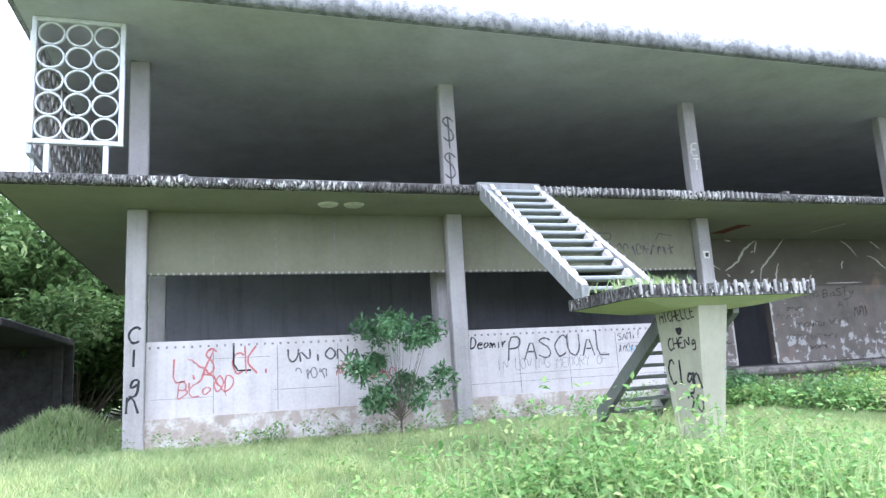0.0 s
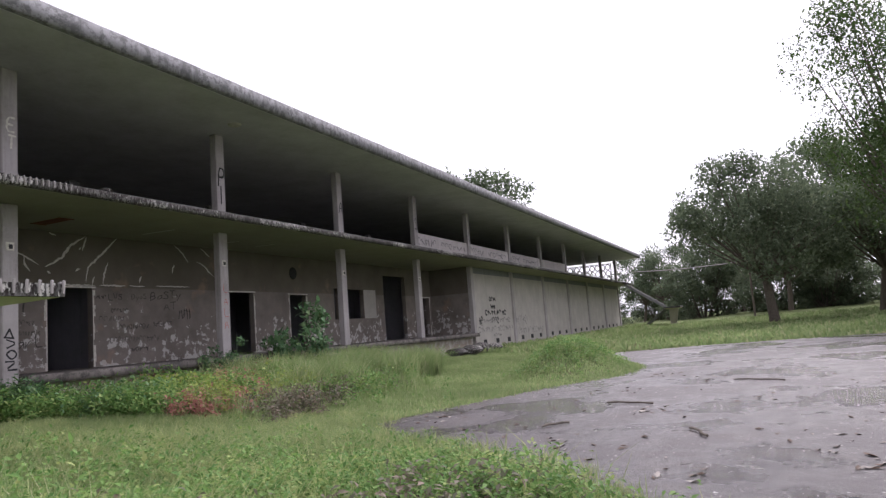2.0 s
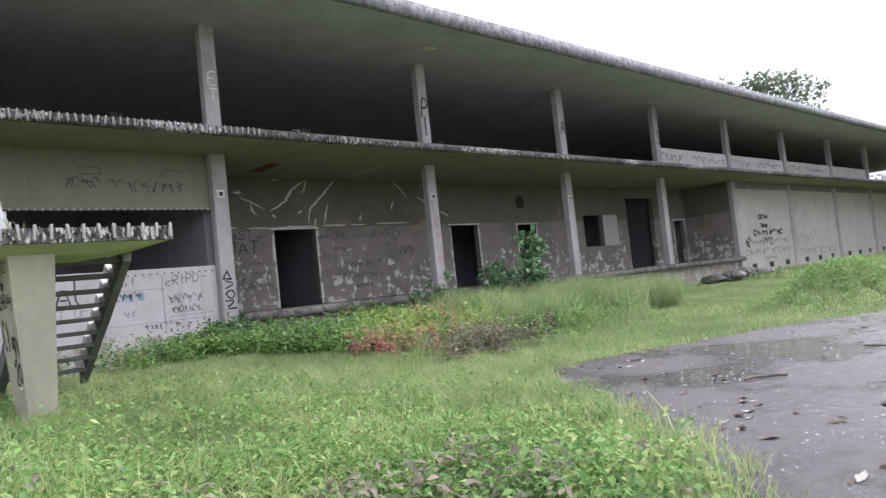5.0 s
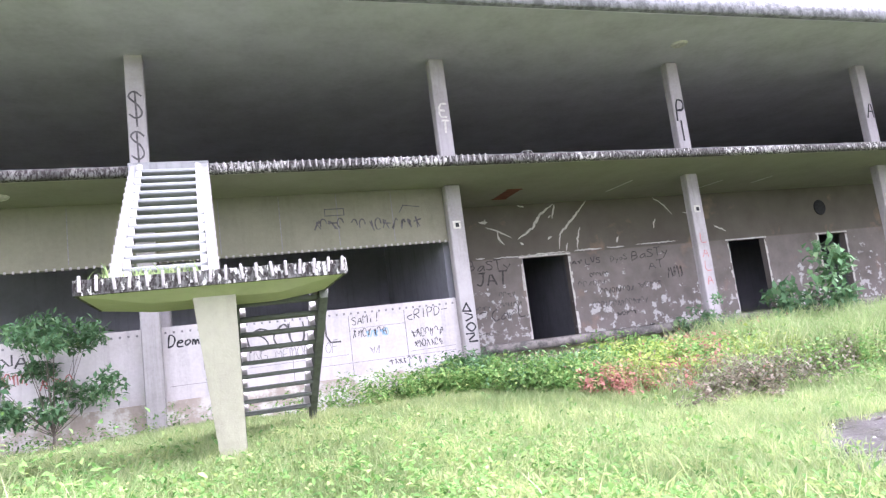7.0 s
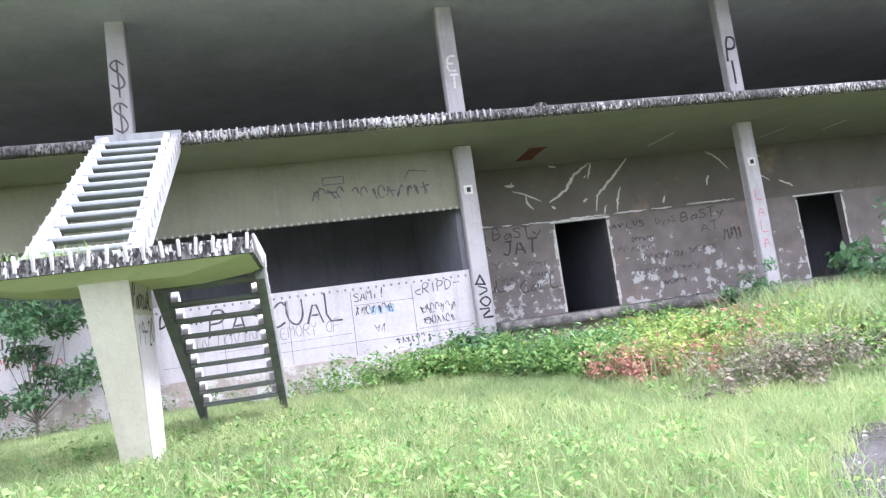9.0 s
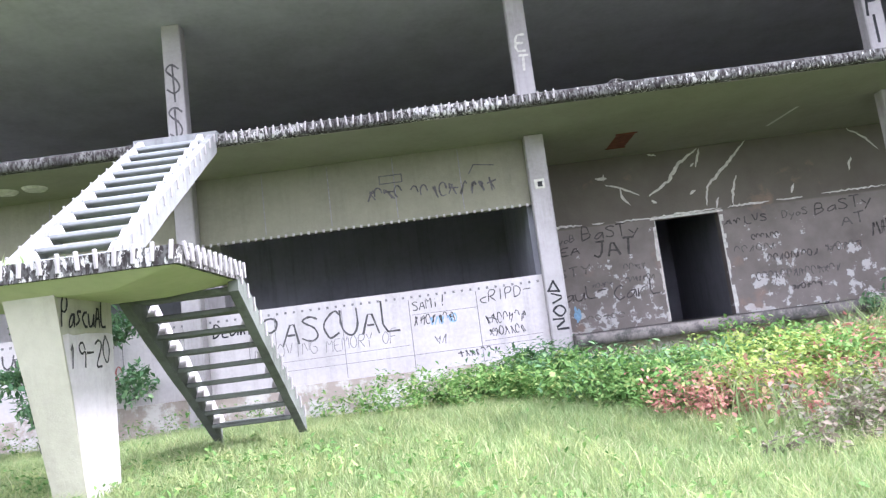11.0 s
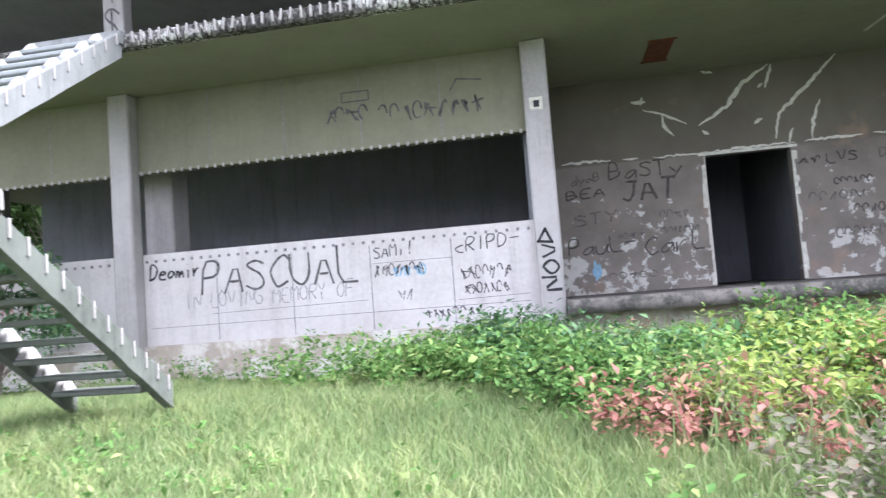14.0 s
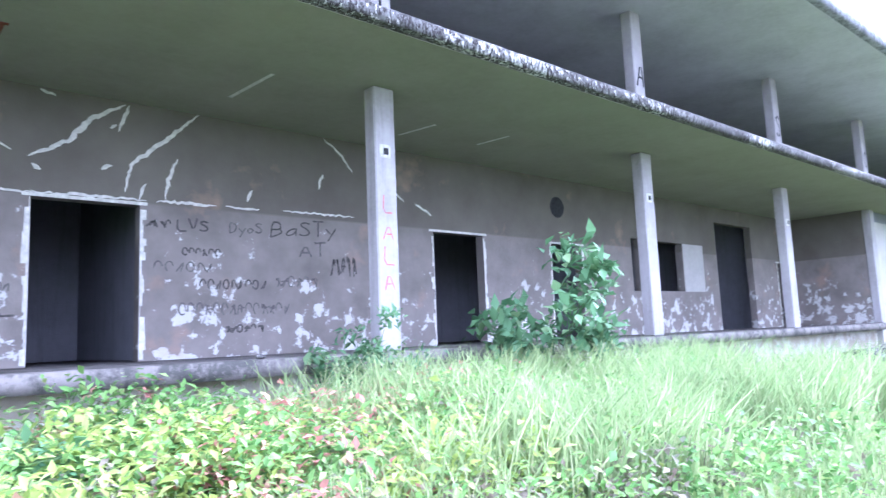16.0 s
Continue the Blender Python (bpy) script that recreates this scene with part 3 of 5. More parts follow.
def treads(x0, x1, ya, za, yb, zb, count, mat):
    bm = bmesh.new()
    box(bm, x0, -0.15, -0.055, x1, 0.15, 0, 0.012)
    me = mesh_of(bm, "tread", mat)
    bm = bmesh.new()                             # mortar wedge on each end of a tread, against the side beam
    ring_ = [[bm.verts.new((x, y, z)) for y, z in ((-0.12, 0.001), (0.12, 0.001), (0.05, 0.085), (0.0, 0.125), (-0.05, 0.085))] for x in (0, 0.075)]
    for i in range(5):
        bm.faces.new((ring_[0][i], ring_[0][(i + 1) % 5], ring_[1][(i + 1) % 5], ring_[1][i]))
    bm.faces.new(ring_[0][::-1]), bm.faces.new(ring_[1])
    bmesh.ops.recalc_face_normals(bm, faces=bm.faces)
    me_b = mesh_of(bm, "wedge", M_PAINT)
    for i in range(count):
        t = (i + 1) / (count + 1)
        for name, data, x in (("tread", me, 0), ("wedge", me_b, x0 + 0.004), ("wedge", me_b, x1 - 0.079)):
            ob = new(name, data)
            ob.parent = STAIR
            ob.location = (x, ya + (yb - ya) * t, za + (zb - za) * t)


treads(UX0 + 0.112, UX1 - 0.112, UY1, SLAB_T, UY0, LZ, 13, M_TREAD)
treads(LX0 + 0.102, LX1 - 0.102, LY0, LZ - 0.02, LY1, LB, 9, M_MOSSY)

# landing: thin slab, thicker over its leg, stubs of the lost railing round the rim
PX0, PX1, PY0, PY1 = 4.80, 7.42, 7.58, 9.22
bm = bmesh.new()
ring_top = [(PX0, PY0), (PX1 - 0.03, PY0), (PX1, PY0 + 0.03), (PX1, PY1), (PX0, PY1)]
top = [bm.verts.new((x, y, LZ)) for x, y in ring_top]
mid = [bm.verts.new((x, y, LZ - 0.15)) for x, y in ring_top]
for i in range(5):
    j = (i + 1) % 5
    bm.faces.new((top[i], top[j], mid[j], mid[i]))
bm.faces.new(top), bm.faces.new(mid[::-1])
bmesh.ops.recalc_face_normals(bm, faces=bm.faces)
part("landing", bm, M_SLAB, STAIR, "mossy landing slab")
bm = bmesh.new()
rim = [bm.verts.new((6.1 + (x - 6.1) * 0.97, 8.4 + (y - 8.4) * 0.96, LZ - 0.153)) for x, y in ring_top]
low = [bm.verts.new((6.1 + (x - 6.1) * 0.5, 8.4 + (y - 8.4) * 0.6, LZ - 0.25)) for x, y in ring_top]
for i in range(5):
    j = (i + 1) % 5
    bm.faces.new((rim[i], rim[j], low[j], low[i]))
bm.faces.new(rim), bm.faces.new(low[::-1])
bmesh.ops.recalc_face_normals(bm, faces=bm.faces)
part("underside", bm, M_UNDER, STAIR, "yellow-green painted underside")
bm = bmesh.new()
box(bm, -0.014, -0.015, -0.12, 0.014, 0.015, 0.035, 0.005)
me = mesh_of(bm, "railing_stub", M_COLUMN)
spots = [(PX0 + 0.06 + i * (PX1 - PX0 - 0.1) / 17, PY0 - 0.012) for i in range(18)]
spots += [(PX1 + 0.012, PY0 + 0.12 + i * (PY1 - PY0 - 0.15) / 11) for i in range(12)]
rng = random.Random(3)
for x, y in spots:
    ob = new("railing_stub", me)
    ob.parent = STAIR
    ob.location = (x, y, LZ)
    ob.rotation_euler = (rng.uniform(-0.12, 0.12), rng.uniform(-0.12, 0.12), 0)

# leg under the landing, wider above than below
bm = bmesh.new()
prof = [(LZ - 0.2, 5.85, 7.86), (1.4, 5.924, 8.04), (0.0, 6.05, 8.30)]
rows = [[bm.verts.new(p) for p in ((x, y, z), (6.28, y, z), (6.28, 8.78, z), (x, 8.78, z))] for z, x, y in prof]
for a, b in zip(rows, rows[1:]):
    for i in range(4):
        j = (i + 1) % 4
        bm.faces.new((a[i], a[j], b[j], b[i]))
bm.faces.new(rows[0]), bm.faces.new(rows[-1][::-1])
bmesh.ops.recalc_face_normals(bm, faces=bm.faces)
LEG = part("leg", bm, M_LEG, STAIR, "tapering olive plastered leg with graffiti")
bm = bmesh.new()                                 # whitewash on the side towards the yard, its top edge brushed unevenly
edge = [(7.955, 1.86), (8.03, 1.875), (8.12, 1.86), (8.3, 1.88), (8.5, 1.868), (8.66, 1.89), (8.775, 1.88), (8.775, 0.1), (8.28, 0.1), (8.06, 1.4)]
face = bm.faces.new([bm.verts.new((6.284, y, z)) for y, z in edge])
bmesh.ops.triangulate(bm, faces=[face])
part("whitewash", bm, M_PAINT, STAIR, "brushed white paint on one side of the leg")

# stubs along the slab beside the stair
bm = bmesh.new()
box(bm, -0.013, -0.012, -0.13, 0.013, 0.03, 0.014, 0.004)
me = mesh_of(bm, "railing_stub", M_COLUMN)
for i in range(42):
    ob = new("railing_stub", me)
    ob.parent = slab
    ob.location = (6.3 + i * 0.118 * 1.05, 12.60, SLAB_T)
    ob.rotation_euler = (rng.uniform(-0.1, 0.1), rng.uniform(-0.15, 0.15), 0)
boxes("stair_head", [(UX0 - 0.05, 12.56, SLAB_T - 0.13, UX1 + 0.03, 12.9, SLAB_T + 0.035)], M_STAIR, STAIR, "worn top step")


far_stair = copy_thing(STAIR, pose(70.1, 0, -0.25))
tagged(far_stair, "distant open-riser concrete stair at the building's far end", "staircase")


# ---- pierced screens ----
def screen(label, length, z0, z1, m, radius=0.225, posts=True, band=0.028, mat=None):
    """A framed screen of touching rings; x along it, z up, placed by m."""
    s = thing("pierced_screen", label, "screen", "pierced screens")
    s.matrix_world = m
    fr = [(0, -0.05, z0, 0.08, 0.05, z1), (length - 0.08, -0.05, z0, length, 0.05, z1), (0.081, -0.05, z0, length - 0.081, 0.05, z0 + 0.08), (0.081, -0.05, z1 - 0.08, length - 0.081, 0.05, z1)]
    for d in fr:
        boxes("frame_bar", [d], M_STEEL, s, "", 0.01)
    verts, faces = [], []
    seg = 16
    for i in range(seg):
        a = 2 * math.pi * i / seg
        for r, y in ((radius, -0.03), (radius - band, -0.03), (radius - band, 0.03), (radius, 0.03)):
            verts.append((r * math.cos(a), y, r * math.sin(a)))
    for i in range(seg):
        for j in range(4):
            faces.append((i * 4 + j, i * 4 + (j + 1) % 4, ((i + 1) % seg) * 4 + (j + 1) % 4, ((i + 1) % seg) * 4 + j))
    ringme = None
    nx_, nz_ = int((length - 0.16) / (2 * radius)) or 1, int((z1 - z0 - 0.16) / (2 * radius)) or 1
    for i in range(nx_):
        for k in range(nz_):
            if ringme is None:
                ob = raw("ring", verts, faces, mat or M_STEEL, s)
                ringme = ob.data
            else:
                ob = new("ring", ringme)
                ob.parent = s
            ob.location = (0.08 + (length - 0.16) * (i + 0.5) / nx_, 0, z0 + 0.08 + (z1 - z0 - 0.16) * (k + 0.5) / nz_)
            ob.scale = ((length - 0.16) / nx_ / (2 * radius), 1, (z1 - z0 - 0.16) / nz_ / (2 * radius))
    if posts:
        for x in (0.25, length - 0.3):
            boxes("post", [(x, -0.04, SLAB_T - 0.02, x + 0.08, 0.04, z0 - 0.001)], M_STEEL, s, "", 0.008)
    return s


screen("pale framed screen of concrete rings on short posts", 1.42, 5.55, 7.78 - 0.02, pose(-2.72, 12.8, 0), 0.205)
for i in range(3):
    screen("pale framed screen of concrete rings along the side", 4.2, 5.45, 7.62, pose(-2.75, 13.0 + i * 4.25, 0, 0, 0, 90), 0.17, True, 0.06, M_COLUMN)
for i in range(3):
    screen("weathered screen of concrete rings at the far end", 4.2, 5.3, 7.5, pose(X_END - 0.1, 14.8 + i * 4.25, 0, 0, 0, 90), 0.26, True, 0.07, M_COLUMN)
for k in range(9, 12):
    screen("weathered screen of concrete rings at the back", 6.6, 5.3, 7.3, pose(COLS[k] + 0.2, 22.5, 0), 0.3, True, 0.08, M_COLUMN)


# ---- graffiti and scars ----
# hand letters: runs of grid points (column, row), six rows from baseline to cap height; a trailing ~ rounds the run
HAND = {
    "A": "00 26 40|12 32", "B": "00 06 26 35 33 03|33 42 31 00", "C": "45 36 15 03 11 20 41~", "D": "00 06 26 44 31 00", "E": "46 06 00 40|03 33", "F": "00 06 46|03 33",
    "G": "45 26 04 02 20 41 43 23~", "H": "00 06|40 46|03 43", "I": "20 26", "J": "16 46|36 32 20 01~", "K": "00 06|46 03 40", "L": "06 00 40", "M": "00 06 23 46 40", "N": "00 06 40 46",
    "O": "26 04 02 20 42 44 26~", "P": "00 06 36 45 33 03", "R": "00 06 36 45 33 03|13 40", "S": "45 26 05 14 33 41 20 01~", "T": "06 46|26 20", "U": "06 02 20 42 46~", "V": "06 20 46", "W": "06 10 24 30 46", "Y": "06 23 46|23 20", "Z": "06 46 00 40",
    "a": "43 23 01 10 31 43|43 40", "c": "43 23 02 11 20 40~", "d": "43 23 01 10 31 43|46 40", "e": "02 42 33 13 01 10 40~", "g": "43 23 11 21 42|43 4a 1a~", "i": "20 23|25 25", "l": "26 20", "m": "00 03|02 13 20|21 33 40", "n": "00 03|02 23 40", "o": "23 02 10 31 42 23~",
    "r": "00 03|01 23 33", "s": "43 13 22 31 00~", "t": "26 20 30|04 44", "u": "03 00 30 43|43 40", "v": "03 20 43", "y": "03 21|43 1a", "1": "14 26 20", "2": "05 26 45 33 00 40~", "9": "44 26 05 23 44 40~", "0": "26 04 02 20 42 44 26~", "-": "03 43",
    "$": "45 26 05 14 33 41 20 01~|26 2a", "!": "26 22|21 20", "*": "20 03 14 23 34 43 20", ".": "20 21",
}


def ribbon(bm, line, width, y, r, taper=False):
    """A painted band of uneven width along a run of (x, z)."""
    pts = [Vector((x, z)) for x, z in line]
    pts = [p for i, p in enumerate(pts) if i == 0 or (p - pts[i - 1]).length > 1e-4]
    if len(pts) < 2:
        pts = [pts[0], pts[0] + Vector((0, width))]
    rows = []
    for i, p in enumerate(pts):
        d = (pts[min(i + 1, len(pts) - 1)] - pts[max(i - 1, 0)]).normalized()
        w = width * r.uniform(0.38, 0.62) * ((1 - 0.75 * abs(2 * i / (len(pts) - 1) - 1) ** 2) if taper else 1)
        n = Vector((-d.y, d.x)) * w
        rows.append([bm.verts.new((q.x, y, q.y)) for q in (p - n, p + n)])
    for a, b in zip(rows, rows[1:]):
        bm.faces.new((a[0], b[0], b[1], a[1]))


def rounded(line, times=2):
    for _ in range(times):
        out = [line[0]]
        for (xa, za), (xb, zb) in zip(line, line[1:]):
            out += [(xa * 0.75 + xb * 0.25, za * 0.75 + zb * 0.25), (xa * 0.25 + xb * 0.75, za * 0.25 + zb * 0.75)]
        line = out + [line[-1]]
    return line


def hand(text, x0, z0, x1, h, width, y, material, parent, seed=0, rise=0.0, m=None):
    """Hand-painted letters from x0 to x1 on a wall facing -y, baseline z0 rising by rise; m places them on another face."""
    r = random.Random(seed + len(text) * 7)
    bm = bmesh.new()
    step = (x1 - x0) / len(text)
    k = 0
    for i, ch in enumerate(text):
        if ch not in HAND:
            continue
        s, lift, lean = r.uniform(0.88, 1.1), r.uniform(-0.05, 0.05) * h, r.uniform(-0.05, 0.12)
        for run in HAND[ch].split("|"):
            soft = run.endswith("~")
            line = []
            for p in run.rstrip("~").split():
                gx_, gz_ = int(p[0]) / 4, (-0.28 if p[1] == "a" else int(p[1]) / 6)
                gx_, gz_ = gx_ + r.uniform(-0.05, 0.05), gz_ + r.uniform(-0.025, 0.025)
                zz = gz_ * h * s
                line.append((x0 + (i + 0.09 + 0.8 * gx_) * step + lean * zz, z0 + lift + rise * (i + gx_) / len(text) + zz))
            line = rounded(line, 2 if soft else 1)
            k += 1
            ribbon(bm, line, width, y - 0.004 - 0.0002 * (k % 9), r)
    ob = part("graffiti", bm, material, parent)
    if m is not None:
        ob.matrix_world = m
    return ob


def scrawl(rows_, width, y, material, parent, seed):
    """Unreadable marker scrawls: each row is (x0, x1, z0, z1, count)."""
    r = random.Random(seed)
    bm = bmesh.new()
    for j, (xa, xb, za, zb, count) in enumerate(rows_):
        for k, line in enumerate(scribble(xa, xb, za, zb, count, seed + j)):
            ribbon(bm, rounded(line, 1), width, y - 0.004 - 0.0002 * (k % 9), r)
    return part("graffiti", bm, material, parent)


def scars(lines_, width, y, material, parent, name="plaster_scar", seed=1):
    """Ragged tapering lines where the plaster has come off."""
    r = random.Random(seed)
    bm = bmesh.new()
    for j, line in enumerate(lines_):
        fine = []
        for (xa, za), (xb, zb) in zip(line, line[1:]):
            n = max(2, int(math.hypot(xb - xa, zb - za) / 0.05))
            fine += [(xa + (xb - xa) * i / n + r.uniform(-0.016, 0.016), za + (zb - za) * i / n + r.uniform(-0.016, 0.016)) for i in range(n)]
        ribbon(bm, fine + [line[-1]], width * r.uniform(0.75, 1.25), y - 0.004 - 0.0002 * (j % 9), r, True)
    return part(name, bm, material, parent)


hand("PASCUAL", 6.02, 1.74, 8.5, 0.5, 0.034, SY0, M_FADED, SILL_2, 1)
hand("Deomir", 5.2, 2.0, 6.06, 0.25, 0.03, SY0, M_CHAR, SILL_2, 2, 0.02)
hand("IN LOVING MEMORY OF", 5.75, 1.52, 8.4, 0.24, 0.012, SY0, M_GREYT, SILL_2, 3, 0.02)
hand("SAMi!", 8.71, 2.04, 9.3, 0.18, 0.018, SY0, M_FADED, SILL_2, 4, 0.04)
scrawl([(8.72, 9.42, 1.78, 1.98, 7)], 0.016, SY0, M_FADED, SILL_2, 5)
scrawl([(8.95, 9.48, 1.76, 1.94, 5)], 0.022, SY0, M_BLUE, SILL_2, 6)
scrawl([(9.02, 9.28, 1.42, 1.63, 2)], 0.014, SY0, M_GREYT, SILL_2, 7)
hand("cRIPD-", 9.88, 2.03, 10.8, 0.2, 0.018, SY0, M_FADED, SILL_2, 8, 0.05)
scrawl([(9.95, 10.66, 1.64, 1.86, 7), (9.98, 10.62, 1.44, 1.62, 7), (9.4, 10.1, 1.15, 1.3, 7)], 0.016, SY0, M_FADED, SILL_2, 9)
strokes([[(8.7, 1.98), (9.85, 1.98)], [(6.2, 1.44), (8.6, 1.47)], [(5.2, 1.28), (10.9, 1.3)], [(9.9, 1.38), (10.9, 1.4)]], 0.008, SY0, M_GREYT, SILL_2, "groove")
hand("L.S", -0.6, 1.66, 0.15, 0.5, 0.032, SY0, M_RED, SILL_1, 10, 0.1)
scars([[(-0.35, 2.1), (0.1, 1.75), (0.35, 1.35)], [(0.12, 2.25), (-0.1, 1.7), (-0.3, 1.5)]], 0.035, SY0, M_RED, SILL_1, "graffiti", 2)
hand("CK.", 0.42, 1.75, 1.2, 0.48, 0.032, SY0, M_RED, SILL_1, 11, -0.02)
hand("L", 0.42, 1.8, 0.85, 0.5, 0.04, SY0, M_CHAR, SILL_1, 12)
hand("BLoOD", -0.52, 1.36, 0.5, 0.3, 0.026, SY0, M_RED, SILL_1, 13, 0.08)
hand("UNiONA", 1.45, 1.9, 2.9, 0.24, 0.034, SY0, M_FADED, SILL_1, 14, 0.04)
scrawl([(1.6, 2.2, 1.58, 1.82, 4)], 0.024, SY0, M_GREYT, SILL_1, 15)
scrawl([(2.35, 2.9, 1.62, 1.88, 4), (3.0, 3.6, 1.5, 1.75, 4)], 0.024, SY0, M_RED, SILL_1, 16)
strokes([[(-0.95, 1.36), (0.1, 1.36)], [(1.2, 1.42), (2.4, 1.42)], [(0.1, 2.05), (1.15, 2.05)]], 0.008, SY0, M_GREYT, SILL_1, "groove")
scrawl([(8.1, 8.8, 4.07, 4.32, 4), (8.92, 10.45, 3.98, 4.28, 9)], 0.026, SY0, M_FADED, SPAN_2, 17)
strokes([[(8.4, 4.36), (8.4, 4.5), (8.8, 4.5), (8.8, 4.36), (8.4, 4.36)], [(10.0, 4.35), (10.1, 4.5), (10.45, 4.45)]], 0.02, SY0, M_FADED, SPAN_2)
yb = BY0
hand("PauL-", 11.46, 1.92, 12.6, 0.28, 0.026, yb, M_SMUDGE, W_BACK, 18, 0.06)
hand("CarL", 12.7, 1.84, 13.7, 0.33, 0.026, yb, M_SMUDGE, W_BACK, 19, 0.08)
hand("dyoB", 11.6, 3.12, 12.1, 0.16, 0.022, yb, M_GRIME, W_BACK, 20, 0.05)
hand("BaSTy", 12.22, 3.16, 13.45, 0.27, 0.028, yb, M_SMUDGE, W_BACK, 21, 0.02)
hand("BEA", 11.5, 2.88, 12.18, 0.17, 0.026, yb, M_SMUDGE, W_BACK, 22, 0.03)
hand("JAT", 12.4, 2.78, 13.32, 0.34, 0.045, yb, M_SMUDGE, W_BACK, 23)
hand("STY", 11.6, 2.42, 12.35, 0.2, 0.024, yb, M_GRIME, W_BACK, 24, 0.06)
scrawl([(12.3, 12.74, 2.16, 2.27, 5), (13.0, 13.45, 2.42, 2.6, 4), (13.0, 13.62, 2.2, 2.34, 7), (12.1, 12.9, 1.5, 1.62, 5)], 0.016, yb, M_GRIME, W_BACK, 25)
hand("LVS", 15.62, 3.09, 16.1, 0.17, 0.026, yb, M_SMUDGE, W_BACK, 26, 0.02)
hand("DyoS", 16.4, 3.1, 16.95, 0.17, 0.022, yb, M_GRIME, W_BACK, 27, 0.03)
hand("BaSTy", 17.06, 3.09, 18.3, 0.25, 0.026, yb, M_SMUDGE, W_BACK, 28, 0.08)
hand("AT", 17.56, 2.79, 18.1, 0.23, 0.03, yb, M_GRIME, W_BACK, 29, 0.03)
scrawl([(15.2, 15.55, 3.12, 3.24, 4), (15.7, 16.28, 2.74, 2.86, 6), (15.95, 17.0, 2.26, 2.42, 9), (16.3, 16.95, 1.62, 1.75, 6), (18.15, 18.65, 2.5, 2.9, 5)], 0.024, yb, M_SMUDGE, W_BACK, 30)
scrawl([(15.65, 17.4, 1.88, 2.08, 14), (15.3, 16.2, 2.5, 2.66, 6), (17.1, 17.9, 2.3, 2.5, 6)], 0.02, yb, M_GRIME, W_BACK, 31)
scars([[(11.9, 1.84), (11.9, 1.5)], [(11.96, 1.8), (11.95, 1.55)]], 0.07, yb, M_BLUE, W_BACK, "graffiti", 3)
scars([[(11.5, 3.51), (12.3, 3.5)], [(12.5, 3.49), (12.75, 3.49)], [(13.0, 3.47), (13.82, 3.46)], [(13.8, 3.47), (15.2, 3.48)], [(15.34, 3.49), (16.2, 3.5)], [(16.35, 3.5), (16.9, 3.51)], [(17.3, 3.52), (18.64, 3.53)]], 0.038, yb, M_SCAR, W_BACK, seed=4)
scars([[(13.75, 3.91), (14.2, 4.18), (14.51, 4.55), (14.91, 4.8)], [(14.92, 3.56), (14.99, 3.96), (15.46, 4.38), (15.94, 4.84)]], 0.062, yb, M_SCAR, W_BACK, seed=5)
scars([[(12.88, 4.28), (13.2, 4.17), (13.57, 3.97)], [(13.2, 4.17), (13.19, 4.01), (13.35, 3.79)], [(12.72, 4.42), (12.95, 4.42)], [(12.86, 4.36), (12.9, 4.5)], [(14.83, 4.4), (14.96, 4.8)], [(14.72, 4.44), (14.8, 4.5)], [(15.47, 3.51), (15.5, 3.8), (15.63, 4.13)], [(14.6, 3.85), (14.75, 3.92)], [(15.1, 3.5), (15.2, 3.72)], [(18.07, 4.82), (18.44, 4.57), (18.64, 4.31)], [(16.68, 3.61), (16.78, 3.8)], [(13.86, 4.83), (14.05, 4.76)], [(17.95, 3.95), (18.05, 4.2)], [(19.0, 4.35), (19.3, 4.25), (19.75, 3.9)], [(19.2, 4.8), (19.6, 4.55)], [(13.8, 3.82), (13.9, 3.76)], [(20.0, 3.9), (20.4, 3.7)]], 0.048, yb, M_SCAR, W_BACK, seed=6)
boxes("pale_panel", [(29.33, yb - 0.008, 2.36, 30.4, yb - 0.001, 3.66)], M_BOX, W_BACK, "pale plastered-up window")

hole = thing("ceiling_opening", "rusty red broken opening in the corridor ceiling", "ceiling hole")
boxes("patch", [(12.85, 14.95, SLAB_B - 0.022, 13.2, 15.9, SLAB_B - 0.0125)], M_RUST, hole)
boxes("rim", [(12.82, 14.92, SLAB_B - 0.03, 13.23, 14.949, SLAB_B - 0.0125), (12.82, 15.901, SLAB_B - 0.03, 13.23, 15.93, SLAB_B - 0.0125)], M_RUST, hole)
bm = bmesh.new()
for xa, ya, xb_, yb_ in ((15.99, 15.73, 16.07, 14.63), (19.05, 15.9, 19.2, 15.1), (20.6, 15.6, 20.7, 14.9)):
    d = Vector((xb_ - xa, yb_ - ya, 0))
    n = Vector((-d.y, d.x, 0)).normalized() * 0.03
    a, b = Vector((xa, ya, SLAB_B - 0.016)), Vector((xb_, yb_, SLAB_B - 0.016))
    bm.faces.new([bm.verts.new(p) for p in (a - n, b - n, b + n, a + n)])
part("plaster_scar", bm, M_SCAR, soffit, "pale scar lines")
for x, y, z in ((2.2, 13.6, SLAB_B - 0.013), (2.7, 13.6, SLAB_B - 0.013), (17.0, 13.2, ROOF_B - 0.013)):
    base = thing("lamp_base", "pale round lamp base fixed under the concrete slab", "lamp base", "old lamp bases")
    bm = bmesh.new()
    bmesh.ops.create_cone(bm, cap_ends=True, segments=18, radius1=0.16, radius2=0.2, depth=0.04, matrix=pose(x, y, z - 0.02))
    part("plate", bm, M_SCAR, base)
vent = thing("wall_vent", "dark round vent hole high on the corridor wall", "vent")
bm = bmesh.new()
bmesh.ops.create_cone(bm, cap_ends=True, segments=20, radius1=0.24, radius2=0.22, depth=0.02, matrix=pose(24.1, yb - 0.011, 4.2, 90))
part("opening", bm, M_CHAR, vent)

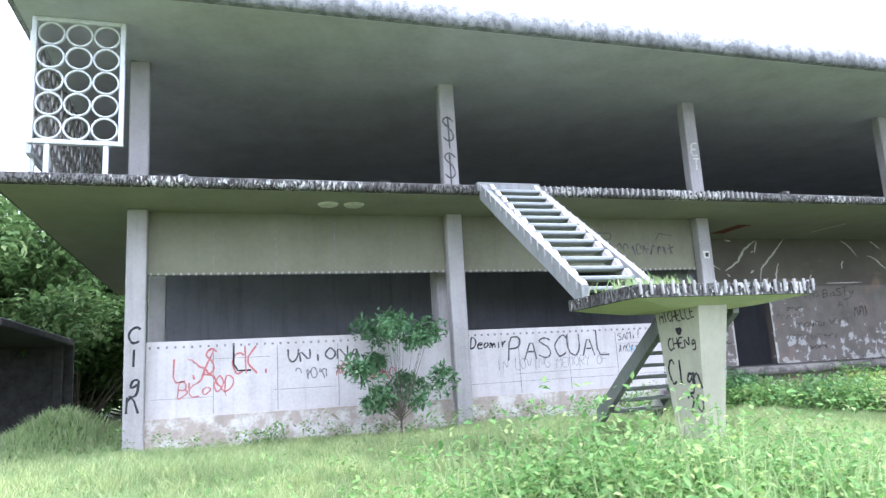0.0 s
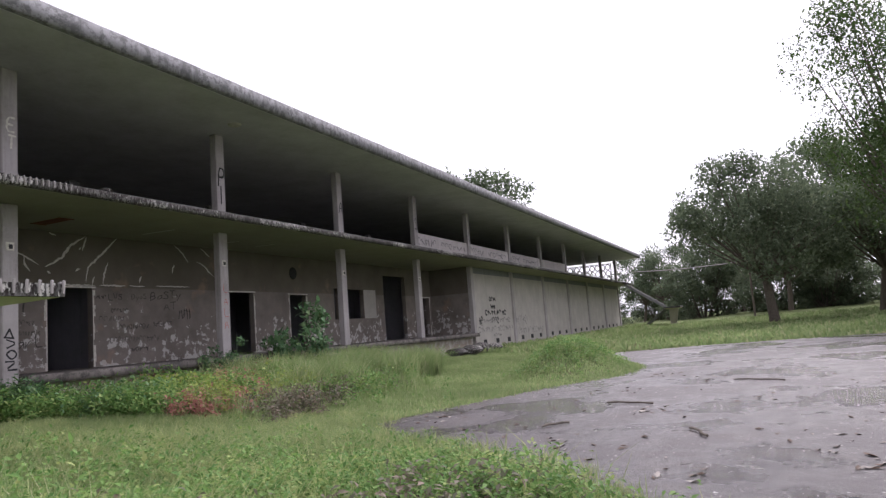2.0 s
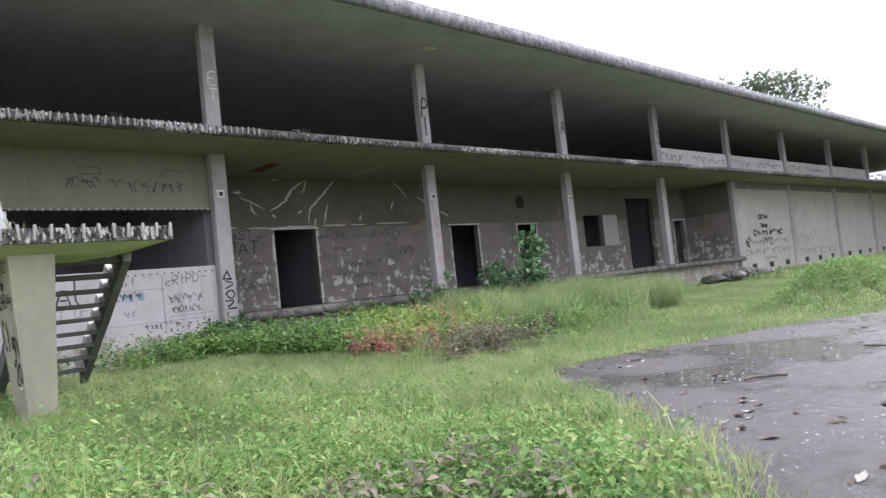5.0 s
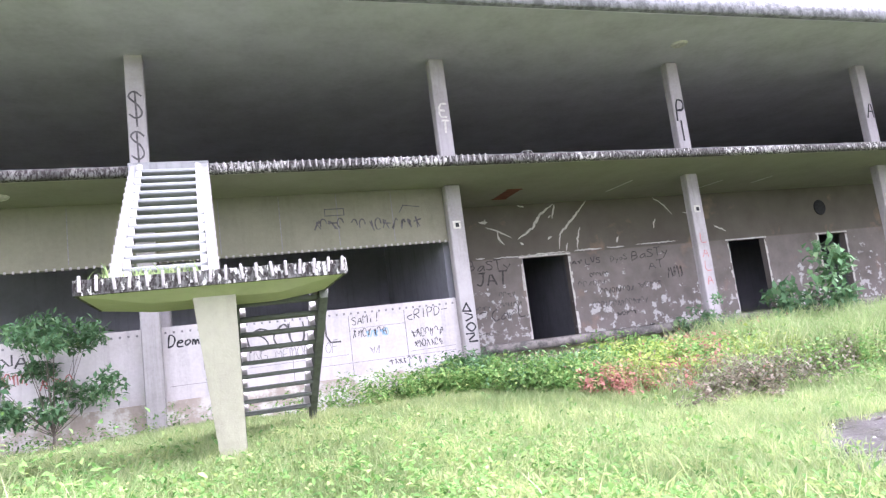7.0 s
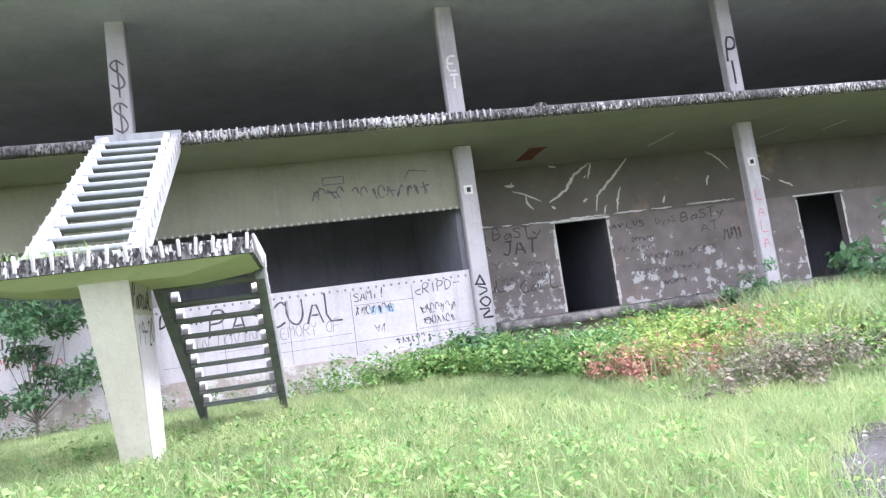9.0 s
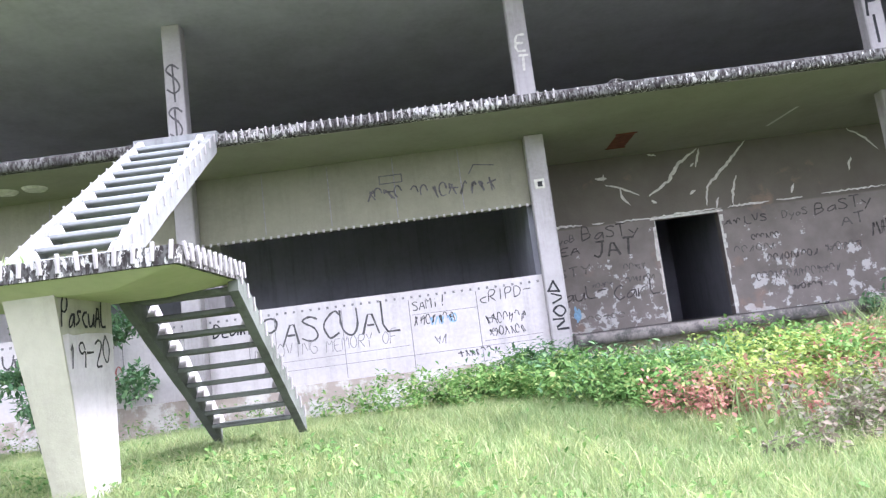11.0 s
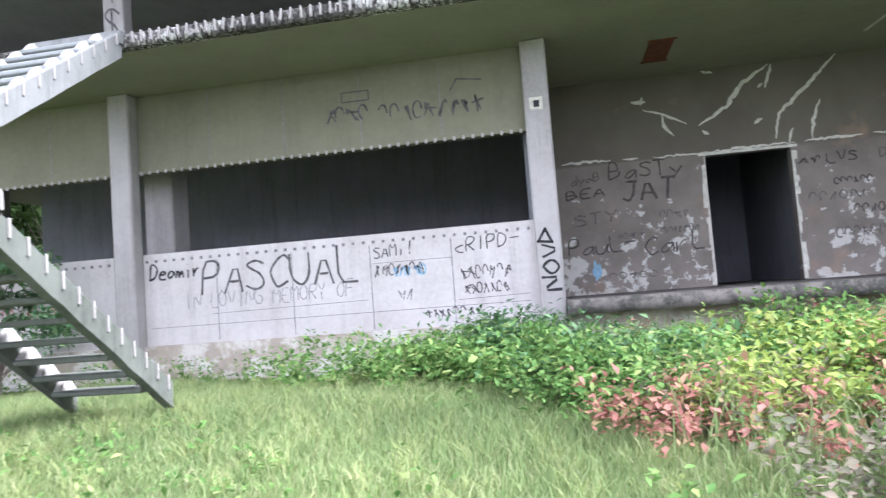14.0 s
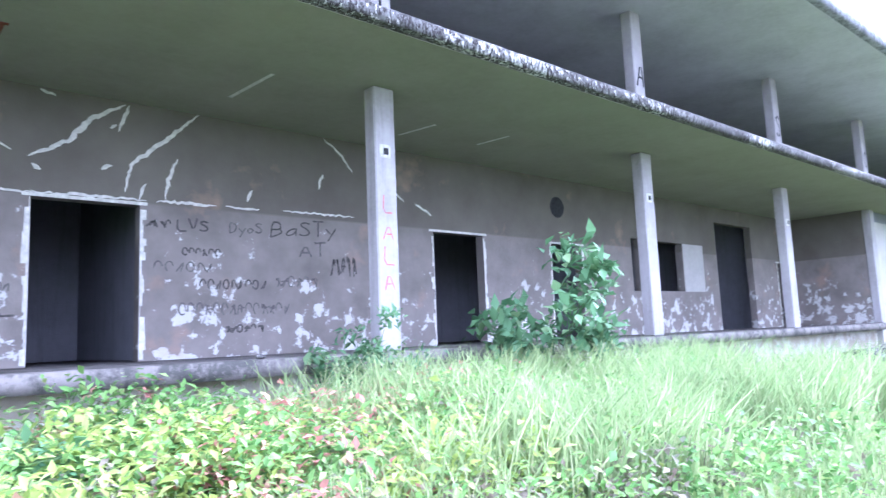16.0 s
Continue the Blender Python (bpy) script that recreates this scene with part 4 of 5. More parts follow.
# letters on columns
hand("$", COLS[1] - 0.15, 6.42, COLS[1] + 0.15, 0.6, 0.035, CY0, M_FADED, upper_cols[1], 1)
hand("$", COLS[1] - 0.15, 5.62, COLS[1] + 0.15, 0.6, 0.035, CY0, M_FADED, upper_cols[1], 2)
for k, txt in ((3, "P"), (4, "A"), (5, "S"), (6, "C")):
    hand(txt, COLS[k] - 0.14, 6.2, COLS[k] + 0.15, 0.56, 0.05, CY0, M_CHAR, upper_cols[k], k)
strokes([[(COLS[3] - 0.02, 5.72), (COLS[3] - 0.02, 6.2)]], 0.05, CY0, M_CHAR, upper_cols[3])
hand("E", COLS[2] - 0.1, 6.4, COLS[2] + 0.12, 0.3, 0.04, CY0, M_SCAR, upper_cols[2], 3)
hand("T", COLS[2] - 0.1, 6.02, COLS[2] + 0.12, 0.3, 0.04, CY0, M_SCAR, upper_cols[2], 4)
# NOY and an arrowhead, read from below upwards
hand("NOV", 0.1, -0.12, 0.76, 0.24, 0.034, 0.0, M_CHAR, lower_cols[2], 5, 0.0, Matrix.Translation((COLS[2], CY0, 1.3)) @ pose(0, 0, 0, 0, -90, 0))
strokes([[(COLS[2] - 0.13, 2.08), (COLS[2] - 0.03, 2.24), (COLS[2] + 0.05, 2.06), (COLS[2] - 0.13, 2.08)]], 0.035, CY0, M_CHAR, lower_cols[2])
for i, ch in enumerate("CIgn"):
    hand(ch, COLS[0] - 0.13, 2.36 - i * 0.4, COLS[0] + 0.1, 0.33 if ch != "n" else 0.6, 0.04, CY0, M_CHAR, lower_cols[0], 6 + i)
for i, ch in enumerate("LALA"):
    hand(ch, COLS[3] - 0.1, 3.1 - i * 0.34, COLS[3] + 0.1, 0.24, 0.02, CY0, M_RED, lower_cols[3], 20 + i)
yard_side = pose(6.285, 0, 0, 0, 0, 90)
hand("PascuAL", 7.93, 1.93, 8.66, 0.26, 0.022, 0.0, M_CHAR, LEG, 31, 0.02, yard_side)
hand("19-20", 8.0, 1.58, 8.7, 0.24, 0.02, -0.002, M_FADED, LEG, 32, 0.02, yard_side)
far_side = pose(5.85, 8.33, LZ - 0.2, 0, 0, -90) @ pose(0, 0, 0, 5.15, 0, 0)
hand("MICHELLE", -0.38, -0.2, 0.36, 0.14, 0.018, 0.0, M_CHAR, LEG, 33, 0.03, far_side)
hand("*", -0.08, -0.36, 0.06, 0.12, 0.04, 0.0, M_CHAR, LEG, 34, 0, far_side)
hand("CHENg", -0.3, -0.56, 0.28, 0.15, 0.022, 0.0, M_CHAR, LEG, 35, 0.03, far_side)
hand("CIgn", -0.4, -1.0, 0.26, 0.34, 0.032, 0.0, M_CHAR, LEG, 36, -0.05, far_side)
hand("20", -0.1, -1.36, 0.22, 0.24, 0.03, 0.0, M_CHAR, LEG, 37, 0, far_side)
boxes("stripe", [(PX0 + 0.3, PY0 + 0.2, LZ + 0.002, PX1 - 0.3, PY1 - 0.1, LZ + 0.012)], M_GROUND, STAIR, "soil and moss on the landing")
# scrawls on the parapets and the annex
annex_1, annex_2 = bpy.data.objects["wall_annex_1"], bpy.data.objects["wall_annex_2"]
scrawl([(39.2, 40.2, 3.0, 3.25, 3), (39.3, 40.1, 2.55, 2.85, 3), (37.4, 38.0, 1.6, 2.2, 2), (38.4, 42.0, 2.2, 2.5, 8), (39.5, 40.6, 1.7, 2.1, 3)], 0.09, 14.34, M_CHAR, annex_1, 51)
scrawl([(38.0, 42.6, 1.75, 2.05, 11), (39.5, 40.8, 0.95, 1.15, 4), (37.2, 43.0, 1.25, 1.6, 12)], 0.05, 14.34, M_GREYT, annex_1, 52)
scrawl([(43.7, 46.0, 1.5, 2.2, 5), (44.0, 49.5, 0.95, 1.4, 12)], 0.05, 14.34, M_GREYT, annex_2, 53)
for k, (xa, xb) in enumerate(((30.5, 36.2), (36.9, 42.8), (43.6, 49.8))):
    scrawl([(xa, xa + 2.0, 5.55, 5.95, 6), (xa + 2.6, xb, 5.6, 5.9, 7)], 0.05, 14.32, M_GREYT, bpy.data.objects["parapet_%d" % (k + 1)], 54 + k)
# a slab of loose rubble on the upper floor edge and stones by the platform
for x, y, z, s in ((12.4, 12.85, SLAB_T, 0.14), (-0.35, 12.8, SLAB_T, 0.09), (31.4, 13.2, 0.27, 0.5), (32.4, 12.9, 0.27, 0.55), (34.2, 13.1, 0.27, 0.6), (35.6, 13.0, 0.27, 0.5), (15.6, 14.1, FLOOR, 0.06)):
    bm = bmesh.new()
    bmesh.ops.create_icosphere(bm, subdivisions=2, radius=s)
    for v in bm.verts:
        v.co *= 1 + 0.35 * noise.noise(v.co * 3 / s * 0.6 + Vector((x, y, z)))
        v.co.z *= 0.45
    zb = min(v.co.z for v in bm.verts)
    bmesh.ops.translate(bm, verts=bm.verts, vec=(x, y, z - zb))
    tagged(part("rubble", bm, M_SLAB), "broken lump of grey concrete", "rubble", "loose rubble")


# ---- shed beyond the left end ----
shed = thing("shed", "low open shed with a flat roof under trees, darkened for shade", "shed")
boxes("roof", [(-13, 18.0, 3.1, -4.3, 26, 3.3)], M_SHED, shed, "weathered roof darkened for deep shade", 0.03)
for x, y in ((-4.7, 18.2), (-9, 18.2), (-4.7, 25.6), (-9, 25.6)):
    boxes("post", [(x - 0.13, y, 0.3, x + 0.13, y + 0.26, 3.098)], M_SHED, shed, "", 0.015)
boxes("back_wall", [(-13, 25.9, 0.3, -4.3, 26.0, 3.098)], M_SHED, shed)
shed.location.z = 0.0


# ---- plants ----
R = np.random.default_rng(11)


def blades(name, x, y, h, material, label, width=0.012, lean=0.5, base=None):
    """Grass: each blade a bent strip of two quads' worth of triangles."""
    n = len(x)
    z = height(x, y) - 0.02 if base is None else base
    a = R.uniform(0, 2 * np.pi, n)
    w = width * R.uniform(0.6, 1.4, n)
    dx, dy = np.cos(a), np.sin(a)
    b = R.uniform(0, 2 * np.pi, n)
    l = lean * h * R.uniform(0.1, 1.0, n)
    lx, ly = np.cos(b) * l, np.sin(b) * l
    v = np.zeros((n, 5, 3), dtype=np.float32)
    v[:, 0] = np.stack([x - dx * w, y - dy * w, z], 1)
    v[:, 1] = np.stack([x + dx * w, y + dy * w, z], 1)
    v[:, 2] = np.stack([x + dx * w * 0.8 + lx * 0.35, y + dy * w * 0.8 + ly * 0.35, z + h * 0.6], 1)
    v[:, 3] = np.stack([x - dx * w * 0.8 + lx * 0.35, y - dy * w * 0.8 + ly * 0.35, z + h * 0.6], 1)
    v[:, 4] = np.stack([x + lx, y + ly, z + h], 1)
    i = np.arange(n, dtype=np.int32)[:, None] * 5
    f = np.concatenate([i + [[0, 1, 2]], i + [[0, 2, 3]], i + [[3, 2, 4]]])
    return tagged(raw(name, v.reshape(-1, 3), f, material), label, "grass", kind="stuff")


def leaves(x, y, z, size, pitch=0.5):
    """Vertices and faces of folded pointed leaves at the given places (four triangles each)."""
    n = len(x)
    a = R.uniform(0, 2 * np.pi, n)
    t = R.normal(0.1, pitch, n)
    s = size * R.uniform(0.6, 1.35, n)
    d = np.stack([np.cos(a) * np.cos(t), np.sin(a) * np.cos(t), np.sin(t)], 1)
    side = np.stack([-np.sin(a), np.cos(a), R.normal(0, 0.35, n)], 1)
    up = np.cross(d, side)
    p = np.stack([x, y, z], 1)
    s = s[:, None]
    v = np.zeros((n, 5, 3), dtype=np.float32)
    v[:, 0] = p
    v[:, 1] = p + d * s * 0.45 + side * s * 0.24 + up * s * 0.08
    v[:, 2] = p + d * s - up * s * 0.10
    v[:, 3] = p + d * s * 0.45 - side * s * 0.24 + up * s * 0.08
    v[:, 4] = p + d * s * 0.5 - up * s * 0.02
    i = np.arange(n, dtype=np.int32)[:, None] * 5
    f = np.concatenate([i + [[0, 1, 4]], i + [[1, 2, 4]], i + [[2, 3, 4]], i + [[3, 0, 4]]])
    return v.reshape(-1, 3), f


def patchy(x, y, scale, seed):
    """Smooth variation from 0 to 1 over the ground."""
    return 0.5 + 0.25 * (np.sin(x * scale + seed) + np.sin(y * scale * 1.3 + seed * 2.1 + np.sin(x * scale * 0.7)))


def spread(x0, x1, y0, y1, count):
    x, y = R.uniform(x0, x1, count), R.uniform(y0, y1, count)
    keep = ~inside_paving(x + R.normal(0, 0.15, count), y + R.normal(0, 0.15, count))
    keep &= ~((y > 13.9) & (x > -1.4) & (x < 79)) & ~((x > 5.9) & (x < 6.3) & (y > 8.2) & (y < 8.8))
    return x[keep], y[keep]


def turf(name, x0, x1, y0, y1, count, h, width, label):
    x, y = spread(x0, x1, y0, y1, count)
    hh = h * R.uniform(0.45, 1.25, len(x)) * (0.6 + 0.7 * patchy(x, y, 1.1, 2.0))
    return blades(name, x, y, hh, M_GRASS, label, width, 0.9)


turf("grass_lawn", -4, 14, 5.0, 13.9, 250000, 0.15, 0.005, "bright green long grass before the building")
turf("grass_near", -5, 14, -1.5, 5.0, 120000, 0.2, 0.006, "bright green grass at the edge of the yard")
turf("grass_behind", -14, 7.2, -9, -1.5, 50000, 0.18, 0.014, "plain green grass at the edge of the yard")
turf("grass_left", -14, -4, -1.5, 22, 45000, 0.26, 0.016, "bright green grass beside the building")
turf("grass_verge", 14, 36, 3.5, 13.9, 150000, 0.11, 0.010, "green grass and weeds along the platform")
turf("grass_corner", -4, -1.4, 13.9, 24, 16000, 0.26, 0.014, "grass growing over heaped soil beside the building")
turf("grass_far", 33, 80, -20, 14, 40000, 0.3, 0.07, "mown green field beyond the yard")


def weeds(name, x, y, top, size, material, label, per=20, cat="weeds"):
    """Low broad-leaved plants: leaves on thin upright stems."""
    n = len(x)
    k = np.repeat(np.arange(n), per)
    u = R.uniform(0.25, 1.0, len(k))
    tops = top * R.uniform(0.35, 1.25, n) * (0.7 + 0.6 * patchy(x, y, 2.1, len(name)))
    px = x[k] + R.normal(0, 0.06, len(k)) * (0.5 + u)
    py = y[k] + R.normal(0, 0.06, len(k)) * (0.5 + u)
    pz = height(px, py) + tops[k] * u
    v, f = leaves(px, py, pz, size * 0.82)
    return tagged(raw(name, v, f, material), label, cat, kind="stuff")


def cluster(cx, cy_, rx, ry, count):
    x, y = cx + R.normal(0, 0.55, count) * rx, cy_ + R.normal(0, 0.55, count) * ry
    keep = ~inside_paving(x, y) & ~((y > 13.8) & (x > -1.4))
    return x[keep], y[keep]


def join(*pairs):
    return np.concatenate([p[0] for p in pairs]), np.concatenate([p[1] for p in pairs])


weeds("weeds_near", *join(cluster(4.8, 3.3, 3.4, 1.7, 1500), cluster(2.6, 4.4, 2.2, 1.3, 700), cluster(4.4, 5.4, 1.8, 1.2, 450), cluster(6.8, 3.8, 1.6, 1.6, 500), cluster(7.6, 2.4, 0.6, 0.8, 90)), 0.34, 0.08, M_WEED, "low broad-leaved green weeds in the grass")
weeds("weeds_tall", *join(cluster(3.0, 4.7, 2.2, 1.4, 330), cluster(4.6, 5.6, 1.5, 1.0, 160)), 0.68, 0.08, M_WEED, "taller pale weeds on the hump", 10)
weeds("weeds_lawn", *join(cluster(9.0, 6.4, 3.6, 2.2, 500), cluster(4.5, 8.0, 5.0, 2.4, 500), cluster(8.6, 3.9, 1.2, 0.9, 140)), 0.2, 0.085, M_WEED, "small leafy weeds scattered through the grass", 9)
weeds("weeds_yellow", *join(cluster(13.9, 12.1, 0.9, 0.7, 170), cluster(15.4, 10.9, 1.6, 1.0, 150), cluster(12.9, 10.6, 0.6, 0.5, 60)), 0.5, 0.115, M_YELLOWWEED, "yellow-green leafy weeds on the bank", 26)
weeds("weeds_dark", *join(cluster(3.8, 2.6, 2.4, 0.9, 160), cluster(6.2, 3.0, 1.6, 0.9, 110), cluster(13.5, 8.9, 1.1, 0.6, 75), cluster(14.9, 9.7, 1.3, 0.7, 60), cluster(12.6, 10.9, 0.8, 0.5, 70), cluster(17.4, 12.0, 2.0, 1.0, 150), cluster(14.4, 12.6, 1.4, 0.5, 90), cluster(16.0, 10.4, 1.8, 1.2, 110)), 0.42, 0.095, M_DARKWEED, "dull purple-brown leafy weeds", 26)
weeds("weeds_bank", *join(cluster(9.6, 13.0, 1.6, 0.6, 170), cluster(11.0, 12.7, 1.3, 0.9, 330), cluster(13.6, 12.2, 2.0, 1.2, 420), cluster(16.5, 11.0, 2.8, 2.0, 560), cluster(19.0, 12.3, 2.4, 1.3, 460), cluster(15.2, 12.8, 1.6, 0.5, 260), cluster(12.0, 11.2, 0.9, 0.8, 230)), 0.54, 0.105, M_WEED, "thick green weeds on the bank by the platform", 24)
weeds("weeds_deep", *join(cluster(10.7, 13.3, 0.9, 0.4, 130), cluster(12.2, 11.9, 1.2, 0.5, 120), cluster(16.7, 13.3, 0.9, 0.4, 90), cluster(22.0, 12.6, 2.0, 0.8, 120)), 0.6, 0.12, M_SHRUB, "deep bluish-green weeds in the shade of the platform", 16)
weeds("weeds_mound", *cluster(22.8, 5.7, 2.6, 1.3, 900), 0.2, 0.09, M_WEED, "creeping green weeds over the mound", 8)
weeds("weeds_wall", *join(cluster(7.2, 13.9, 5, 0.4, 240), cluster(1.5, 13.9, 3, 0.5, 120), cluster(26, 13.3, 5, 0.5, 160)), 0.34, 0.085, M_WEED, "small weeds at the foot of the wall")
weeds("weeds_red", *join(cluster(12.35, 10.2, 0.75, 0.5, 48), cluster(13.3, 13.2, 0.9, 0.3, 50), cluster(15.6, 13.1, 1.6, 0.4, 80), cluster(15.0, 11.6, 1.4, 0.7, 40), cluster(18.0, 12.6, 1.2, 0.5, 60), cluster(14.2, 10.6, 1.2, 1.0, 35), cluster(16.4, 12.4, 1.5, 0.6, 70)), 0.52, 0.105, M_REDLEAF, "reddish-leaved ornamental weeds", 22)
# loose tufts that fall outwards, paler than the lawn
tx, ty = spread(-3, 13.5, 1.5, 13.4, 2100)
k = np.repeat(np.arange(len(tx)), 34)
x, y = tx[k] + R.normal(0, 0.06, len(k)), ty[k] + R.normal(0, 0.06, len(k))
blades("grass_tufts", x, y, R.uniform(0.08, 0.27, len(x)) * R.uniform(0.5, 1.15, len(tx))[k], M_STRAW, "pale yellowish grass tufts falling outwards", 0.0042, 1.3)
x, y = spread(9, 23, 8.0, 13.6, 42000)
keep = ((x - 16.3) / 5.2) ** 2 + ((y - 11.6) / 2.6) ** 2 < R.uniform(0.15, 1.25, len(x)) * (0.5 + patchy(x, y, 1.3, 3.0))
x, y = x[keep], y[keep]
blades("bank_grass", x, y, R.uniform(0.15, 0.55, len(x)) * (0.5 + patchy(x, y, 1.9, 4.0)), M_GRASS, "long thin grass among the weeds on the bank", 0.007, 0.8)
x, y = spread(15.0, 23, 9.6, 13.3, 20000)
keep = patchy(x, y, 2.3, 1.0) > 0.48
x, y = x[keep], y[keep]
blades("tall_grass", x, y, R.uniform(0.35, 1.0, len(x)), M_GRASS, "tall rank grass clumps by the platform", 0.011, 0.8)
x, y = cluster(4.9, 3.4, 3.6, 1.9, 7000)
blades("weed_grass", x, y, R.uniform(0.18, 0.5, len(x)) * (0.5 + 0.8 * patchy(x, y, 1.7, 5.0)), M_STRAW, "bent grass blades standing among the low weeds", 0.0055, 1.2)
x, y = R.uniform(1.6, 5.4, 700), R.uniform(3.6, 6.4, 700)
blades("seed_stalks", x, y, R.uniform(0.45, 0.85, 700), M_GRASS, "thin tall seed stalks above the weeds", 0.005, 0.5)
x, y = cluster(5.5, 8.3, 0.5, 0.3, 260)
blades("landing_grass", x, y, R.uniform(0.05, 0.22, len(x)), M_GRASS, "tuft of grass growing on the landing", 0.008, 0.8, LZ + 0.008 + 0 * x)


def limb(bm, a, b, ra, rb, seg=7):
    d = (b - a)
    m = Matrix.Translation((a + b) / 2) @ d.to_track_quat("Z", "Y").to_matrix().to_4x4()
    bmesh.ops.create_cone(bm, cap_ends=True, segments=seg, radius1=ra, radius2=rb, depth=d.length, matrix=m)


def woody(name, label, category, loc, h, spread_r, blobs, per, leaf, material, trunk, seed, stem=0.35, flat=0.7, group=""):
    """A tapered trunk, limbs to each clump, and a crown of many single leaves."""
    rr = random.Random(seed)
    t = thing(name, label, category, group, at=loc)
    bm = bmesh.new()
    fork = Vector((rr.uniform(-0.05, 0.05) * h, rr.uniform(-0.05, 0.05) * h, h * stem))
    limb(bm, Vector((0, 0, -0.3)), fork, trunk, trunk * 0.7)
    xs, ys, zs = [], [], []
    for i in range(blobs):
        a = rr.uniform(0, 2 * math.pi)
        q = math.sqrt(rr.uniform(0.0, 1))
        zc = h * (stem + (1 - stem) * rr.uniform(0.15, 0.88))
        bulge = math.sin(math.pi * min(1, max(0.12, (zc / h - stem * 0.6) / (1.08 - stem * 0.6)))) ** 0.6
        c = Vector((math.cos(a) * q * spread_r * bulge, math.sin(a) * q * spread_r * bulge, zc))
        limb(bm, fork + Vector((0, 0, rr.uniform(-0.1, 0.2) * h * stem)), c, trunk * 0.28, trunk * 0.06, 5)
        s = spread_r * rr.uniform(0.2, 0.42)
        n = int(per * rr.uniform(0.6, 1.3))
        g = R.normal(0, 1, (n, 3))
        g /= np.linalg.norm(g, axis=1)[:, None]
        g *= (R.uniform(0.15, 1, n) ** 0.5)[:, None] * s
        xs.append(c.x + g[:, 0]), ys.append(c.y + g[:, 1]), zs.append(c.z + g[:, 2] * flat)
    part("trunk", bm, M_BRANCH, t)
    v, f = leaves(np.concatenate(xs), np.concatenate(ys), np.concatenate(zs), leaf, 0.7)
    crown = raw("crown", v, f, material, t)
    tagged(crown, kind="stuff")
    return t


woody("shrub", "leafy green shrub growing against the low wall", "shrub", (3.4, 13.45, 0.45), 2.35, 1.0, 24, 140, 0.125, M_SHRUB, 0.03, 5, 0.12)
woody("shrub", "tall large-leaved shrub in front of the corridor doors", "shrub", (19.5, 13.2, 0.45), 2.3, 1.0, 18, 50, 0.22, M_SHRUB, 0.03, 6, 0.15)
woody("shrub", "small bluish shrub beside the platform", "shrub", (16.6, 13.4, 0.45), 1.5, 0.7, 10, 60, 0.12, M_SHRUB, 0.03, 8, 0.2)
woody("shrub", "low shrub at the foot of the column", "shrub", (10.9, 13.3, 0.45), 0.9, 0.8, 10, 80, 0.12, M_SHRUB, 0.02, 9, 0.15)

TREES = "trees beyond the yard"
big = woody("tree", "broad dark green tree with a short trunk", "tree", (62, -0.6, 0.6), 13.0, 7.0, 38, 800, 0.34, M_TREE, 0.42, 21, 0.22, 0.8, TREES)
tall = woody("tree", "tall feathery dark tree", "tree", (50, -9.0, 0.3), 21.0, 6.0, 60, 420, 0.26, M_PALETREE, 0.4, 22, 0.15, 1.2, TREES)
pale = woody("tree", "pale green leafy tree", "tree", (-9.5, 31, 0.3), 9.0, 5.0, 30, 420, 0.38, M_PALETREE, 0.25, 23, 0.18, 0.8, TREES)
rng = random.Random(9)
far = woody("tree", "distant dark green tree", "tree", (105, 41.5, 0.6), 27.0, 9.5, 36, 230, 0.85, M_TREE, 0.6, 24, 0.22, 0.8, TREES)
for x, y, s in ((70, -9, 0.62), (95, -3, 0.6), (84, -14, 0.75), (110, 6, 0.5), (120, 14, 0.47), (100, -22, 0.7), (130, 3, 0.56), (125, -10, 0.62), (135, 20, 0.5)):
    c = copy_thing(far, pose(x, y, float(height(x, y)), 0, 0, rng.uniform(0, 360)))
    c.scale = (s, s, s)
for i in range(26):
    x, y, s = 100 + rng.uniform(0, 45), -48 + i * 4.2 + rng.uniform(-2, 2), rng.uniform(0.34, 0.52)
    c = copy_thing(far, pose(x, y, float(height(x, y)) - 9.0 * s, 0, 0, rng.uniform(0, 360)))
    c.scale = (s * 1.2, s * 1.2, s)
for x, y, s in ((60, -16, 1.0), (75, -22, 0.9), (46, -15, 0.8)):
    c = copy_thing(tall, pose(x, y, float(height(x, y)), 0, 0, rng.uniform(0, 360)))
    c.scale = (s, s, s)
for x, y, s in ((-16, 26, 1.1), (-6.5, 38, 1.25), (-20, 38, 1.5), (-14, 20, 0.8), (-3, 46, 1.3)):
    c = copy_thing(pale, pose(x, y, 0.3, 0, 0, rng.uniform(0, 360)))
    c.scale = (s, s, s)
for x, y, s in ((-5.5, 31, 0.75), (-9, 29, 0.6), (-13, 28, 0.7), (-3.2, 34, 0.8), (-18, 30, 0.9), (-1, 40, 0.9)):
    c = copy_thing(pale, pose(x, y, -1.2, 0, 0, rng.uniform(0, 360)))
    c.scale = (s * 1.2, s * 1.2, s)
pole = thing("utility_pole", "slim grey pole with a sagging wire beyond the far end", "pole", at=(80.6, 0.9, 0.0))
bm = bmesh.new()
limb(bm, Vector((0, 0, -0.2)), Vector((0, 0, 6.6)), 0.12, 0.09, 10)
part("shaft", bm, M_BRANCH, pole)
bm = bmesh.new()
run = [Vector((-0.2 + 0.025 * q, 12.0 - 1.5 * q, 6.15 + 0.012 * (q - 4) ** 2)) for q in range(9)]
for a0, b0 in zip(run, run[1:]):
    limb(bm, a0, b0, 0.05, 0.05, 6)
part("wire", bm, M_COLUMN, pole)

